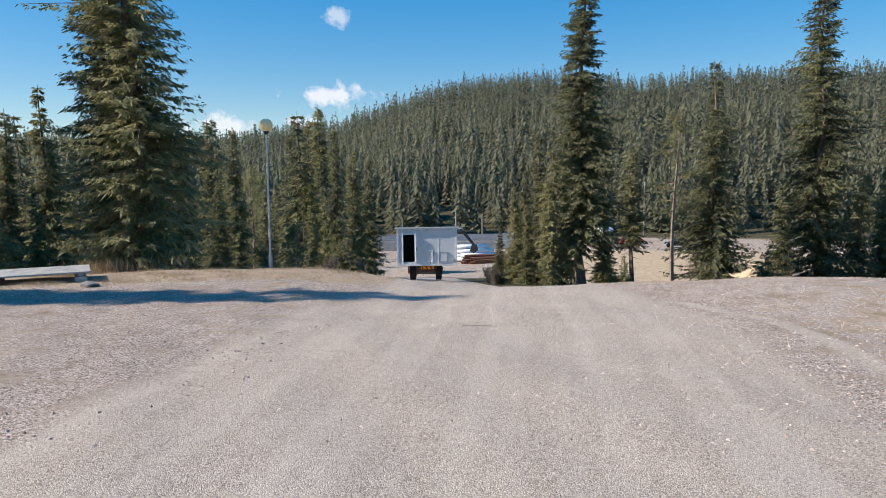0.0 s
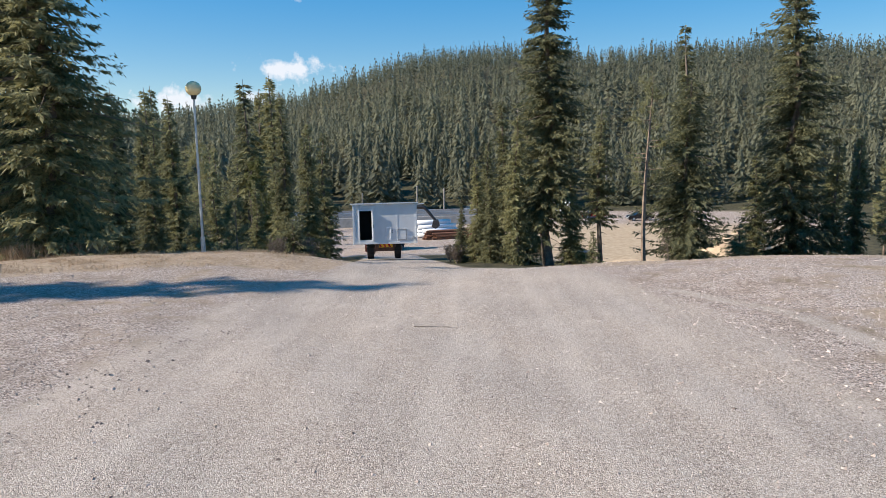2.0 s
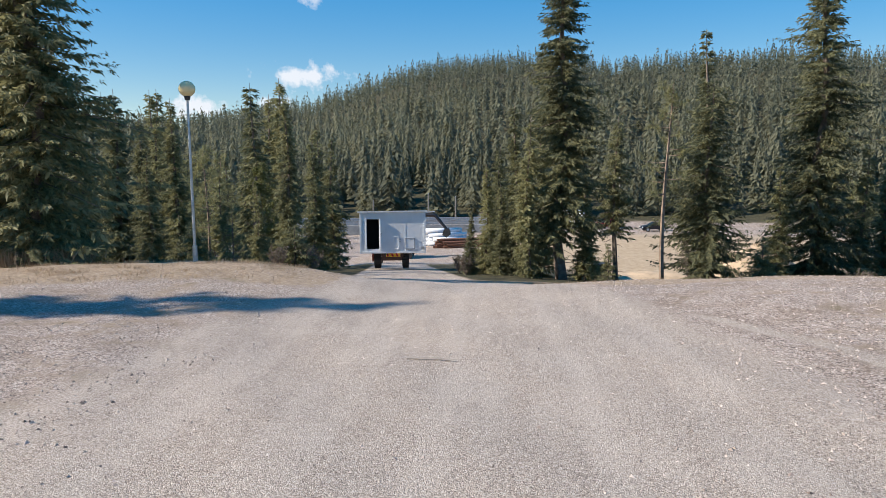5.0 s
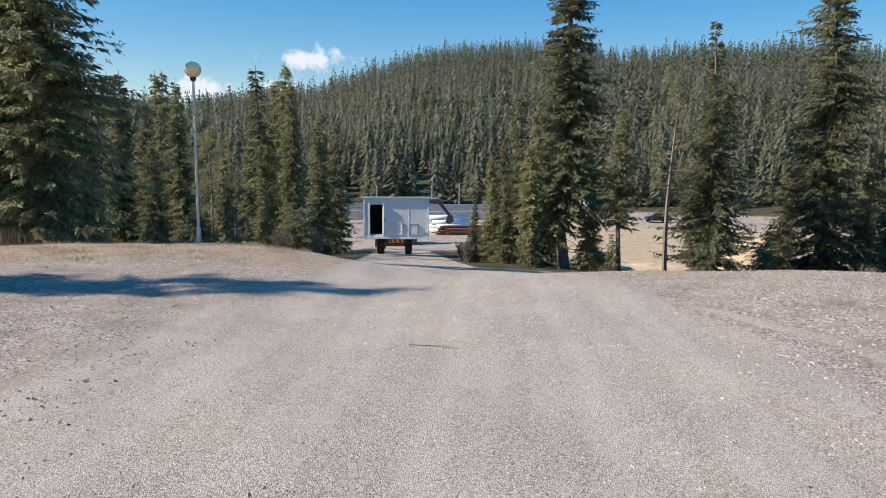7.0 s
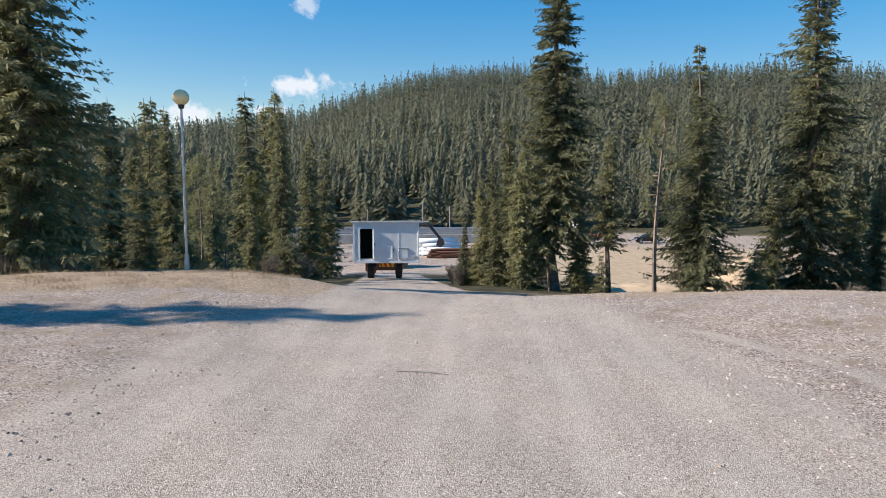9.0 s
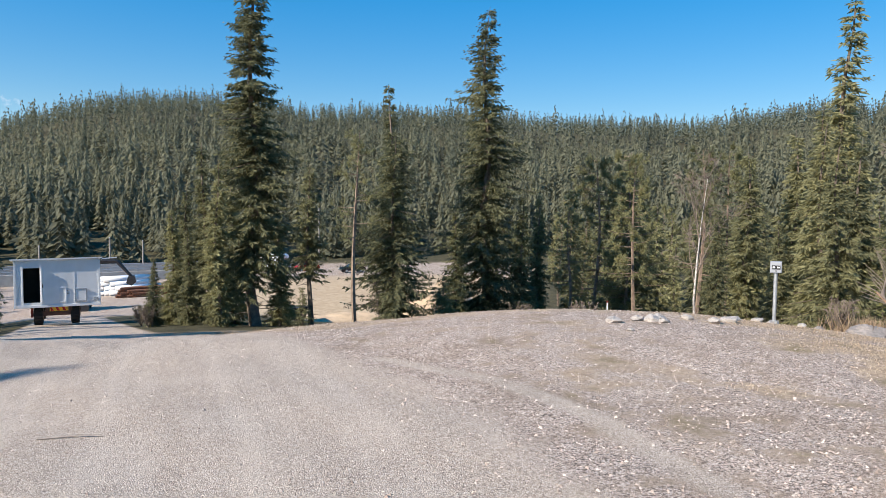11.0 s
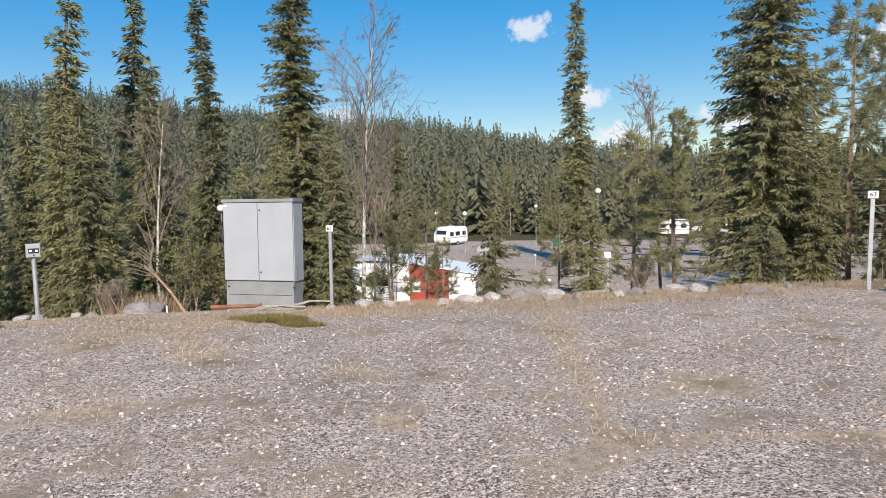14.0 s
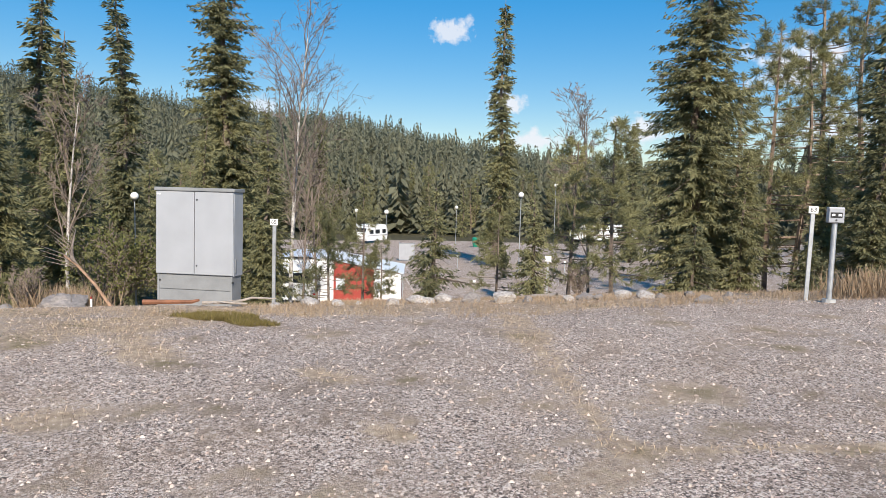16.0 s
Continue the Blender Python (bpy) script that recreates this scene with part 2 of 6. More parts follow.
def land(x, y):
    """Height of the ground."""
    x, y = np.asarray(x, float), np.asarray(y, float)
    dx, dy = x - CX, y - CY
    d = np.hypot(dx, dy)
    b = np.degrees(np.arctan2(-dx, dy))
    flat = 0.27 - 0.033 * np.clip(y, -6, 22)
    flat = flat + 0.36 * np.exp(-((x - 6) ** 2 + (y - 13.2) ** 2) / 20) - 0.10 * np.exp(-((x + 2.5) ** 2 / 3 + (y - 12.0) ** 2 / 16))
    over = np.maximum(d - table(EDGE, b), 0)
    fall = np.where(over < 5.0, 0.016 * over ** 2, 0.4 + np.interp(b, [-5, 6, 18, 30], [0.16, 0.133, 0.133, 0.16]) * (over - 5.0))
    low = table(YARD, b)
    low = low - np.interp(b, [-120, -105, -70, -50], [0, 0.040, 0.040, 0.004]) * np.clip(d - 46, 0, 60)
    z = np.maximum(flat - fall, low)
    top = 1.8 + 560 * np.tan(np.radians(table(CREST, b))) - 15.5
    start = np.where(b < -62, 116, 128)
    rise = smooth((d - start) / (600 - start)) ** 0.8
    hill = low + (top - low) * rise
    z = np.where(d > start, np.where(d < 620, hill, top - (d - 620) * 0.02), z)
    bumps = 2.2 * np.sin(x * 0.021 + 1) * np.sin(y * 0.027) * smooth((d - 150) / 100)
    fine = 0.02 * np.sin(x * 1.3 + 0.6 * y) * np.sin(y * 1.1 - 0.4 * x) + 0.012 * np.sin(x * 3.1) * np.sin(y * 2.7 + x)
    return z + bumps + fine


def ground_z(x, y):
    return float(land(x, y))


def mesh_from(name, verts, faces, material, smooth_faces=False):
    me = bpy.data.meshes.new(name)
    verts, faces = np.asarray(verts, np.float32), np.asarray(faces, np.int32)
    k = faces.shape[1]
    me.vertices.add(len(verts))
    me.vertices.foreach_set("co", verts.ravel())
    me.loops.add(faces.size)
    me.loops.foreach_set("vertex_index", faces.ravel())
    me.polygons.add(len(faces))
    me.polygons.foreach_set("loop_start", np.arange(0, faces.size, k, dtype=np.int32))
    me.polygons.foreach_set("use_smooth", np.full(len(faces), smooth_faces))
    me.update(calc_edges=True)
    me.materials.append(material)
    return me


rings = np.concatenate([np.arange(0.004, 13, 0.09), np.arange(13, 19, 0.16), np.geomspace(19, 620, 80), np.geomspace(650, 4200, 14)])
SECT = 600
ang = np.radians(np.linspace(0, 360, SECT, endpoint=False))
gr, ga = np.meshgrid(rings, ang, indexing="ij")
gx, gy = CX - np.sin(ga) * gr, CY + np.cos(ga) * gr
gz = land(gx, gy)
gv = np.stack([gx, gy, gz], -1).reshape(-1, 3)
i, j = np.meshgrid(np.arange(len(rings) - 1), np.arange(SECT), indexing="ij")
a0 = i * SECT + j
a1 = i * SECT + (j + 1) % SECT
gf = np.stack([a0, a1, a1 + SECT, a0 + SECT], -1).reshape(-1, 4)[:, ::-1]


def road_across(x, y):
    """Metres off the middle of the gravel road, which leads down past the trailer."""
    yy = np.clip(y, -30, 70)
    mid = -0.10 + np.where(yy < 8, -0.10 * yy, -0.8 - 0.27 * (yy - 8)) + 0.7 * np.exp(-((yy - 14.5) / 4) ** 2)
    return x - mid


SEAMS = [((10.0, 5.5), (8.2, 5.07), 0.30), ((8.2, 5.07), (7.2, 4.87), 0.22), ((7.2, 4.87), (5.5, 4.47), 0.14), ((5.5, 4.47), (5.75, 3.5), 0.08), ((5.75, 3.5), (6.1, 1.8), 0.10),
         ((7.3, 8.9), (6.9, 8.4), 0.35), ((5.4, 8.1), (5.1, 8.4), 0.25), ((6.8, 6.9), (6.7, 6.5), 0.20), ((5.55, 6.0), (5.5, 5.8), 0.16), ((9.9, 6.9), (9.6, 8.0), 0.45), ((8.6, 9.4), (7.6, 10.2), 0.6), ((10.3, 8.4), (9.2, 9.6), 0.7), ((9.6, 10.4), (7.2, 11.8), 0.7), ((8.4, 9.0), (6.9, 9.8), 0.5)]


def zones(x, y):
    """Shares of road, dry grass, forest floor and sand on the ground."""
    d = np.hypot(x - CX, y - CY)
    b = np.degrees(np.arctan2(-(x - CX), y - CY))
    off = np.abs(road_across(x, y))
    half = np.interp(y, [9, 13, 22], [2.4, 1.7, 1.6])
    road = 1 - smooth((off - half) / np.interp(y, [9, 15], [1.6, 0.9]))
    over = d - table(EDGE, b)
    left = smooth((b - 16) / 14) * (b < 100)
    grass = smooth((over - 1.0 + 3.4 * left) / 2.2) * (1 - road)
    forest = smooth((over - 9) / 6) * (1 - road)
    yard_n = smooth((d - 52) / 8) * (1 - smooth((d - 128) / 8)) * smooth((b + 24) / 5) * (1 - smooth((b - 28) / 5))
    yard_e = smooth((d - 25) / 6) * (1 - smooth((d - 100) / 6)) * smooth((b + 112) / 6) * (1 - smooth((b + 62) / 6))
    sandy = yard_n * smooth((b + 24) / 5) * (1 - smooth((b - 4) / 4)) * (1 - smooth((d - 104) / 8))
    yards = np.maximum(yard_n, yard_e)
    # a pale strip of fine gravel scraped across the hump
    strip = np.interp(y, [5.6, 6.9, 7.7, 8.4, 9.0, 9.5, 10.4, 11.2], [3.4, 3.2, 3.17, 3.0, 2.8, 2.53, 1.92, 1.3])
    road = np.maximum(road, 1.0 * np.exp(-((x - strip) / 0.17) ** 2) * smooth((y - 5.6) / 0.8) * (1 - smooth((y - 10.4) / 0.8)))
    # straw grows along the edges of the camping pitch, and in a few patches
    for p, q, wide in SEAMS:
        p, q = np.array(p), np.array(q)
        u = np.clip(((x - p[0]) * (q - p)[0] + (y - p[1]) * (q - p)[1]) / ((q - p) ** 2).sum(), 0, 1)
        off_seam = np.hypot(x - p[0] - u * (q - p)[0], y - p[1] - u * (q - p)[1])
        grass = np.maximum(grass, (0.62 if wide < 0.34 else 0.68) * np.exp(-(off_seam / (1.25 * wide)) ** 2))
    return road * (1 - smooth((d - 50) / 8)), grass * (1 - yards), forest * (1 - yards), sandy


def ground_material():
    m = bpy.data.materials.new("gravel_ground")
    m.use_nodes = True
    nt = m.node_tree
    L = nt.links.new
    b = nt.nodes["Principled BSDF"]
    geo = nt.nodes.new("ShaderNodeNewGeometry")
    zone = nt.nodes.new("ShaderNodeAttribute")
    zone.attribute_name = "zone"
    sandz = nt.nodes.new("ShaderNodeAttribute")
    sandz.attribute_name = "sandy"
    sep = nt.nodes.new("ShaderNodeSeparateColor")
    L(zone.outputs["Color"], sep.inputs[0])

    def noise_at(scale, detail=6, rough=0.6):
        n = nt.nodes.new("ShaderNodeTexNoise")
        n.inputs["Scale"].default_value, n.inputs["Detail"].default_value, n.inputs["Roughness"].default_value = scale, detail, rough
        L(geo.outputs["Position"], n.inputs["Vector"])
        return n.outputs["Fac"]

    def calc(op, a, c=None, e=None, clamp=False):
        n = nt.nodes.new("ShaderNodeMath")
        n.operation, n.use_clamp = op, clamp
        for k, v in enumerate((a, c, e)):
            if v is None:
                continue
            if isinstance(v, (int, float)):
                n.inputs[k].default_value = v
            else:
                L(v, n.inputs[k])
        return n.outputs[0]

    def blend(f, a, c):
        n = nt.nodes.new("ShaderNodeMix")
        n.data_type = "RGBA"
        for k, v in (("Factor", f), ("A", a), ("B", c)):
            if isinstance(v, tuple):
                n.inputs[k].default_value = (*v, 1)
            elif isinstance(v, float):
                n.inputs[k].default_value = v
            else:
                L(v, n.inputs[k])
        return n.outputs["Result"]

    def ramp(v, lo, hi):
        n = nt.nodes.new("ShaderNodeMapRange")
        n.inputs["From Min"].default_value, n.inputs["From Max"].default_value = lo, hi
        L(v, n.inputs["Value"])
        return n.outputs["Result"]

    def pebbles(scale):
        v = nt.nodes.new("ShaderNodeTexVoronoi")
        v.inputs["Scale"].default_value, v.inputs["Randomness"].default_value = scale, 1.0
        L(geo.outputs["Position"], v.inputs["Vector"])
        s = nt.nodes.new("ShaderNodeSeparateColor")
        L(v.outputs["Color"], s.inputs[0])
        return v.outputs["Distance"], s.outputs[0]

    big, mid, fine, grit = noise_at(0.35, 4), noise_at(1.7, 6), noise_at(14, 6), noise_at(90, 4, 0.7)
    d1, c1 = pebbles(58)
    d2, c2 = pebbles(105)
    d0, c0 = pebbles(16)
    d3, c3 = pebbles(170)
    stone = calc("ADD", calc("MULTIPLY", c1, 0.40), calc("ADD", calc("MULTIPLY", c2, 0.38), calc("MULTIPLY", c3, 0.22)))
    gravel = blend(ramp(stone, 0.25, 0.75), (0.160, 0.115, 0.090), (0.625, 0.494, 0.408))
    pale = calc("MAXIMUM", ramp(c2, 0.84, 0.88), ramp(c1, 0.90, 0.93))
    gravel = blend(calc("MULTIPLY", pale, 0.80), gravel, (0.72, 0.63, 0.55))
    gravel = blend(calc("MULTIPLY", calc("MAXIMUM", ramp(c1, 0.13, 0.08), ramp(c2, 0.12, 0.07)), 0.7), gravel, (0.060, 0.048, 0.043))
    gravel = blend(ramp(mid, 0.42, 0.66), gravel, blend(0.45, gravel, (0.32, 0.235, 0.17)))
    gravel = blend(ramp(calc("ADD", calc("MULTIPLY", fine, 0.5), calc("MULTIPLY", mid, 0.5)), 0.535, 0.60), gravel, blend(0.60, gravel, (0.21, 0.155, 0.118)))
    gravel = blend(calc("MULTIPLY", ramp(big, 0.50, 0.68), 0.5), gravel, blend(0.45, gravel, (0.52, 0.435, 0.37)))
    track = blend(ramp(calc("ADD", calc("MULTIPLY", c2, 0.5), calc("MULTIPLY", c3, 0.5)), 0.2, 0.82), (0.235, 0.178, 0.141), (0.700, 0.582, 0.474))
    track = blend(calc("MULTIPLY", ramp(c2, 0.88, 0.92), 0.6), track, (0.70, 0.63, 0.56))
    track = blend(calc("MULTIPLY", ramp(c2, 0.07, 0.04), 0.6), track, (0.10, 0.08, 0.07))
    # wheel tracks, worn pale, lie along the road
    bend = nt.nodes.new("ShaderNodeAttribute")
    bend.attribute_name = "across"
    ruts = calc("SINE", calc("MULTIPLY", calc("ADD", bend.outputs["Fac"], calc("MULTIPLY", mid, 0.22)), 6.2))
    narrow = calc("SINE", calc("MULTIPLY", calc("ADD", bend.outputs["Fac"], calc("MULTIPLY", fine, 0.06)), 17.0))
    worn = ramp(calc("ADD", calc("ADD", calc("MULTIPLY", ruts, 0.10), calc("MULTIPLY", narrow, 0.07)), noise_at(0.9, 5)), 0.40, 0.76)
    track = blend(worn, blend(0.15, track, (0.27, 0.21, 0.165)), blend(0.40, track, (0.57, 0.48, 0.40)))
    col = blend(ramp(calc("ADD", sep.outputs[0], calc("MULTIPLY_ADD", mid, 0.7, -0.35)), 0.35, 0.75), gravel, track)
    straw = blend(ramp(fine, 0.35, 0.65), (0.27, 0.19, 0.13), (0.52, 0.40, 0.28))
    straw = blend(ramp(mid, 0.58, 0.70), straw, (0.22, 0.175, 0.095))
    grassy = ramp(calc("ADD", sep.outputs[1], calc("MULTIPLY_ADD", calc("ADD", mid, fine), 0.8, -0.8)), 0.34, 0.62)
    col = blend(grassy, col, straw)
    tuft = calc("MULTIPLY", ramp(calc("ADD", calc("MULTIPLY", big, 0.55), calc("MULTIPLY", mid, 0.45)), 0.53, 0.60), calc("SUBTRACT", 1.0, sep.outputs[0]))
    col = blend(calc("MULTIPLY", tuft, 0.75), col, straw)
    floor = blend(ramp(mid, 0.35, 0.7), (0.040, 0.038, 0.020), (0.115, 0.098, 0.052))
    col = blend(ramp(calc("ADD", sep.outputs[2], calc("MULTIPLY_ADD", mid, 0.6, -0.3)), 0.35, 0.65), col, floor)
    sand = blend(ramp(mid, 0.3, 0.7), (0.40, 0.285, 0.175), (0.55, 0.42, 0.28))
    col = blend(sandz.outputs["Fac"], col, sand)
    L(col, b.inputs["Base Color"])
    b.inputs["Roughness"].default_value = 0.93
    b.inputs["Specular IOR Level"].default_value = 0.25
    h = calc("ADD", calc("MULTIPLY", d1, -0.35), calc("ADD", calc("MULTIPLY", calc("ADD", d2, d3), -0.40), calc("ADD", calc("MULTIPLY", fine, 0.9), calc("MULTIPLY", grit, 0.25))))
    bp = nt.nodes.new("ShaderNodeBump")
    bp.inputs["Strength"].default_value, bp.inputs["Distance"].default_value = 0.70, 0.016
    L(h, bp.inputs["Height"])
    L(bp.outputs["Normal"], b.inputs["Normal"])
    return m


M_GROUND = ground_material()
gme = mesh_from("ground", gv, gf, M_GROUND, True)
zr, zg, zf, zs = [z.ravel() for z in zones(gx, gy)]
layer = gme.color_attributes.new("zone", "FLOAT_COLOR", "POINT")
layer.data.foreach_set("color", np.stack([zr, zg, zf, np.ones_like(zr)], -1).astype(np.float32).ravel())
for key, val in (("sandy", zs), ("across", road_across(gx, gy).ravel())):
    at = gme.attributes.new(key, "FLOAT", "POINT")
    at.data.foreach_set("value", val.astype(np.float32))
ground = tagged(new("ground", gme), "gravel turning place sloping down to sandy yards and wooded hills", "ground", kind="structure")


# ---- plants ----
def part(name, data, material, parent, label=""):
    """One mesh object under a thing or under a part; data is a bmesh or a finished mesh."""
    if isinstance(data, bmesh.types.BMesh):
        me = bpy.data.meshes.new(name)
        data.to_mesh(me)
        data.free()
        me.materials.append(material)
    else:
        me = data
    ob = new(name, me)
    ob.parent = parent
    return tagged(ob, label)


def tubes(paths, sides=5):
    """Tapered tubes along polylines; each path is (points, radii). Returns verts and quads."""
    vs, fs, n0 = [], [], 0
    ring = np.linspace(0, 2 * np.pi, sides, endpoint=False)
    for pts, rad in paths:
        pts, rad = np.asarray(pts, float), np.asarray(rad, float)
        t = np.gradient(pts, axis=0)
        t /= np.linalg.norm(t, axis=1, keepdims=True) + 1e-9
        ref = np.where(np.abs(t[:, 2:3]) > 0.9, [[1.0, 0, 0]], [[0, 0, 1.0]])
        u = np.cross(t, ref)
        u /= np.linalg.norm(u, axis=1, keepdims=True) + 1e-9
        v = np.cross(t, u)
        p = pts[:, None] + (u[:, None] * np.cos(ring)[None, :, None] + v[:, None] * np.sin(ring)[None, :, None]) * rad[:, None, None]
        vs.append(p.reshape(-1, 3))
        k, s = len(pts), np.arange(sides)
        for r in range(k - 1):
            a = n0 + r * sides + s
            c = n0 + r * sides + (s + 1) % sides
            fs.append(np.stack([a, c, c + sides, a + sides], -1))
        n0 += k * sides
    return np.concatenate(vs), np.concatenate(fs)


def sprays(p, d, w):
    """Leaf-like quads: base p, way d, half width w."""
    n = len(p)
    v = np.stack([p, p + d * 0.45 + w, p + d, p + d * 0.45 - w], 1).reshape(-1, 3)
    return v, np.arange(4 * n).reshape(n, 4)


def unit(v):
    return v / (np.linalg.norm(v, axis=-1, keepdims=True) + 1e-9)


def spruce_parts(seed, h, r, bare=0.06, size=0.20, step=0.20, per=9, droop=0.5, thin=0.8, gaps=0.1, bend=0.0, wide=0.12, dense=40, rag=0.3):
    """A spruce: trunk with dead lower twigs, and boughs that sag and lift at the tip, hung with needle twigs. Returns trunk and crown arrays."""
    g = np.random.default_rng(seed)
    zt = np.linspace(0, h, 9)
    base_r = 0.013 * h + 0.02
    lean = np.stack([bend * h * (zt / h) ** 2 + 0.01 * h * np.sin(zt * 0.7 + seed), 0.01 * h * np.sin(zt * 0.9 + 2 * seed), zt], -1)
    paths = [(lean, base_r * (1 - zt / h) ** 0.8 * np.where(zt < 0.3, 1.25, 1) + 0.008)]
    ps, ds, ws = [], [], []
    ph = g.uniform(0, 2 * np.pi, 6)
    z = bare * h
    down = np.array([0, 0, -1.0])
    while z < h * 0.985:
        f = (z - bare * h) / (h - bare * h)
        prof = min(1.0, 0.6 + 2.6 * f) * (1 - f) ** thin
        reach = r * prof + 0.09
        k = per if f < 0.8 else max(4, per - 3)
        for a in g.uniform(0, 2 * np.pi, k):
            # boughs come in uneven groups, with hollows between them
            clump = np.sin(a * 2 + ph[0] + z * 1.1) * np.sin(z * 2.3 + ph[1]) + 0.6 * np.sin(a * 3 + ph[2] - z * 0.7) + 0.5 * np.sin(z * 4.1 + a + ph[3])
            if g.random() < gaps + 0.12 * max(0, -clump) + 0.30 * max(0, f - 0.35):
                continue
            ln = reach * g.uniform(0.55, 1.12) * (1 + rag * 0.55 * clump) * (1.3 if g.random() < 0.06 else 1)
            if ln < 0.07:
                continue
            n = max(4, int(ln * dense * 0.5))
            s = np.clip(1 - g.random(n) ** 0.8 * 0.92, 0.05, 1)
            zz = z + g.normal(0, 0.06)
            cx, cy = np.interp(zz, zt, lean[:, 0]), np.interp(zz, zt, lean[:, 1])
            dr = droop * g.uniform(0.6, 1.3) * (1.25 - f)
            dz = -dr * ln * (1.25 * s - 0.75 * s ** 2) + (0.5 * ln * s ** 2 * max(0, f - 0.6))
            out = np.array([np.cos(a), np.sin(a), 0])
            side = np.array([-np.sin(a), np.cos(a), 0])
            base = np.array([cx, cy, zz]) + out * (ln * s)[:, None]
            base[:, 2] += dz
            for sg in (-1, 1):
                tilt = g.uniform(0.3, 1.35, n)[:, None]
                d = unit(out * np.cos(tilt) + sg * side * np.sin(tilt) + down * g.uniform(-0.15, 1.5, n)[:, None] * (1.1 - 0.8 * f))
                d = d * (size * g.uniform(0.5, 1.35, n) * (1.15 - 0.45 * s))[:, None]
                w = unit(np.cross(d, g.normal(0, 1, (n, 3)) + np.array([0, 0, 0.5]))) * (size * wide * g.uniform(0.6, 1.3, n))[:, None]
                ps.append(base + g.normal(0, 0.025, (n, 3)))
                ds.append(d)
                ws.append(w)
            # older twigs fill the bough's inner half
            m = 7 if f < 0.5 else 4
            u = g.uniform(0.08, 0.85, m)
            inner = np.array([cx, cy, zz]) + out * (ln * u)[:, None]
            inner[:, 2] += -dr * ln * (1.25 * u - 0.75 * u ** 2)
            d = unit(out + side * g.normal(0, 0.7, m)[:, None] + down * g.uniform(0.0, 1.3, m)[:, None])
            d = d * ((size * 1.0 + 0.10 * ln) * g.uniform(0.7, 1.2, m))[:, None]
            ps.append(inner)
            ds.append(d)
            ws.append(unit(np.cross(d, g.normal(0, 1, (m, 3)))) * ((size * 0.16 + 0.008 * ln) * g.uniform(0.6, 1.2, m))[:, None])
            if f < 0.6 and g.random() < 0.10:
                tip = base[np.argmax(s)]
                root = np.array([cx, cy, zz])
                paths.append((np.stack([root, (root + tip) / 2, tip]), [0.020, 0.013, 0.005]))
        z += step * g.uniform(0.75, 1.25)
    for z in np.arange(0.25, max(bare * h, 0.5) + 0.9, 0.13):
        a = g.uniform(0, 2 * np.pi)
        ln = r * g.uniform(0.25, 0.7)
        q = np.array([np.cos(a) * ln, np.sin(a) * ln, z - ln * g.uniform(0.1, 0.5)])
        paths.append((np.stack([[0, 0, z], q * 0.55 + np.array([0, 0, 0.05 + 0.45 * z]), q]), [0.014, 0.009, 0.004]))
    tv, tf = tubes(paths, 4)
    cv, cf = sprays(np.concatenate(ps), np.concatenate(ds), np.concatenate(ws))
    return tv, tf, cv, cf


def pine_parts(seed, h, r, bare=0.4, size=0.2, limbs=34, needles=16, up=0.35):
    """A pine: long bare trunk, dead stubs, and needle brushes along the outer limbs."""
    g = np.random.default_rng(seed)
    zt = np.linspace(0, h, 9)
    lean = np.stack([0.015 * h * np.sin(zt * 0.5 + seed), 0.015 * h * np.sin(zt * 0.6 + 2 * seed), zt], -1)
    paths = [(lean, (0.0105 * h + 0.006) * (1 - zt / h) ** 0.7 + 0.006)]
    ps, ds, ws = [], [], []
    for q in range(limbs):
        f = (q + g.random()) / limbs
        z = h * (bare + (1 - bare) * f * 0.98)
        a = g.uniform(0, 2 * np.pi)
        ln = (r * (1 - 0.75 * f ** 1.5) + 0.12) * g.uniform(0.6, 1.15)
        s = np.linspace(0, 1, 5)
        out = np.array([np.cos(a), np.sin(a), 0])
        p0 = np.array([np.interp(z, zt, lean[:, 0]), np.interp(z, zt, lean[:, 1]), z])
        line = p0 + out * (ln * s)[:, None]
        line[:, 2] += ln * up * (s ** 2) * (0.3 + f) - ln * 0.12 * s
        paths.append((line, (0.003 + 0.0016 * h) * (1 - 0.8 * s) * (0.5 + ln / r)))
        for twig in range(5):
            u = g.uniform(0.35, 1.0)
            c = np.array([np.interp(u, s, line[:, i]) for i in range(3)])
            tw = unit(out * g.uniform(0.3, 1) + g.normal(0, 0.6, 3) + np.array([0, 0, 0.35]))
            tl = ln * g.uniform(0.12, 0.3) + 0.08
            n = int(needles * 2.6)
            v = np.linspace(0.1, 1, n)
            ps.append(c + tw * (tl * v)[:, None])
            d = unit(tw + g.normal(0, 0.75, (n, 3)))
            ds.append(d * (size * g.uniform(0.5, 1.0, n))[:, None])
            ws.append(unit(np.cross(d, g.normal(0, 1, (n, 3)))) * (size * g.uniform(0.026, 0.046, n))[:, None])
    for z in np.arange(0.3 * h * bare, h * bare, 0.35):
        a, ln = g.uniform(0, 2 * np.pi), g.uniform(0.15, 0.55)
        q = np.array([np.cos(a) * ln, np.sin(a) * ln, z + ln * 0.1])
        paths.append((np.stack([[0, 0, z], q]), [0.012, 0.005]))
    tv, tf = tubes(paths, 4)
    cv, cf = sprays(np.concatenate(ps), np.concatenate(ds), np.concatenate(ws))
    return tv, tf, cv, cf


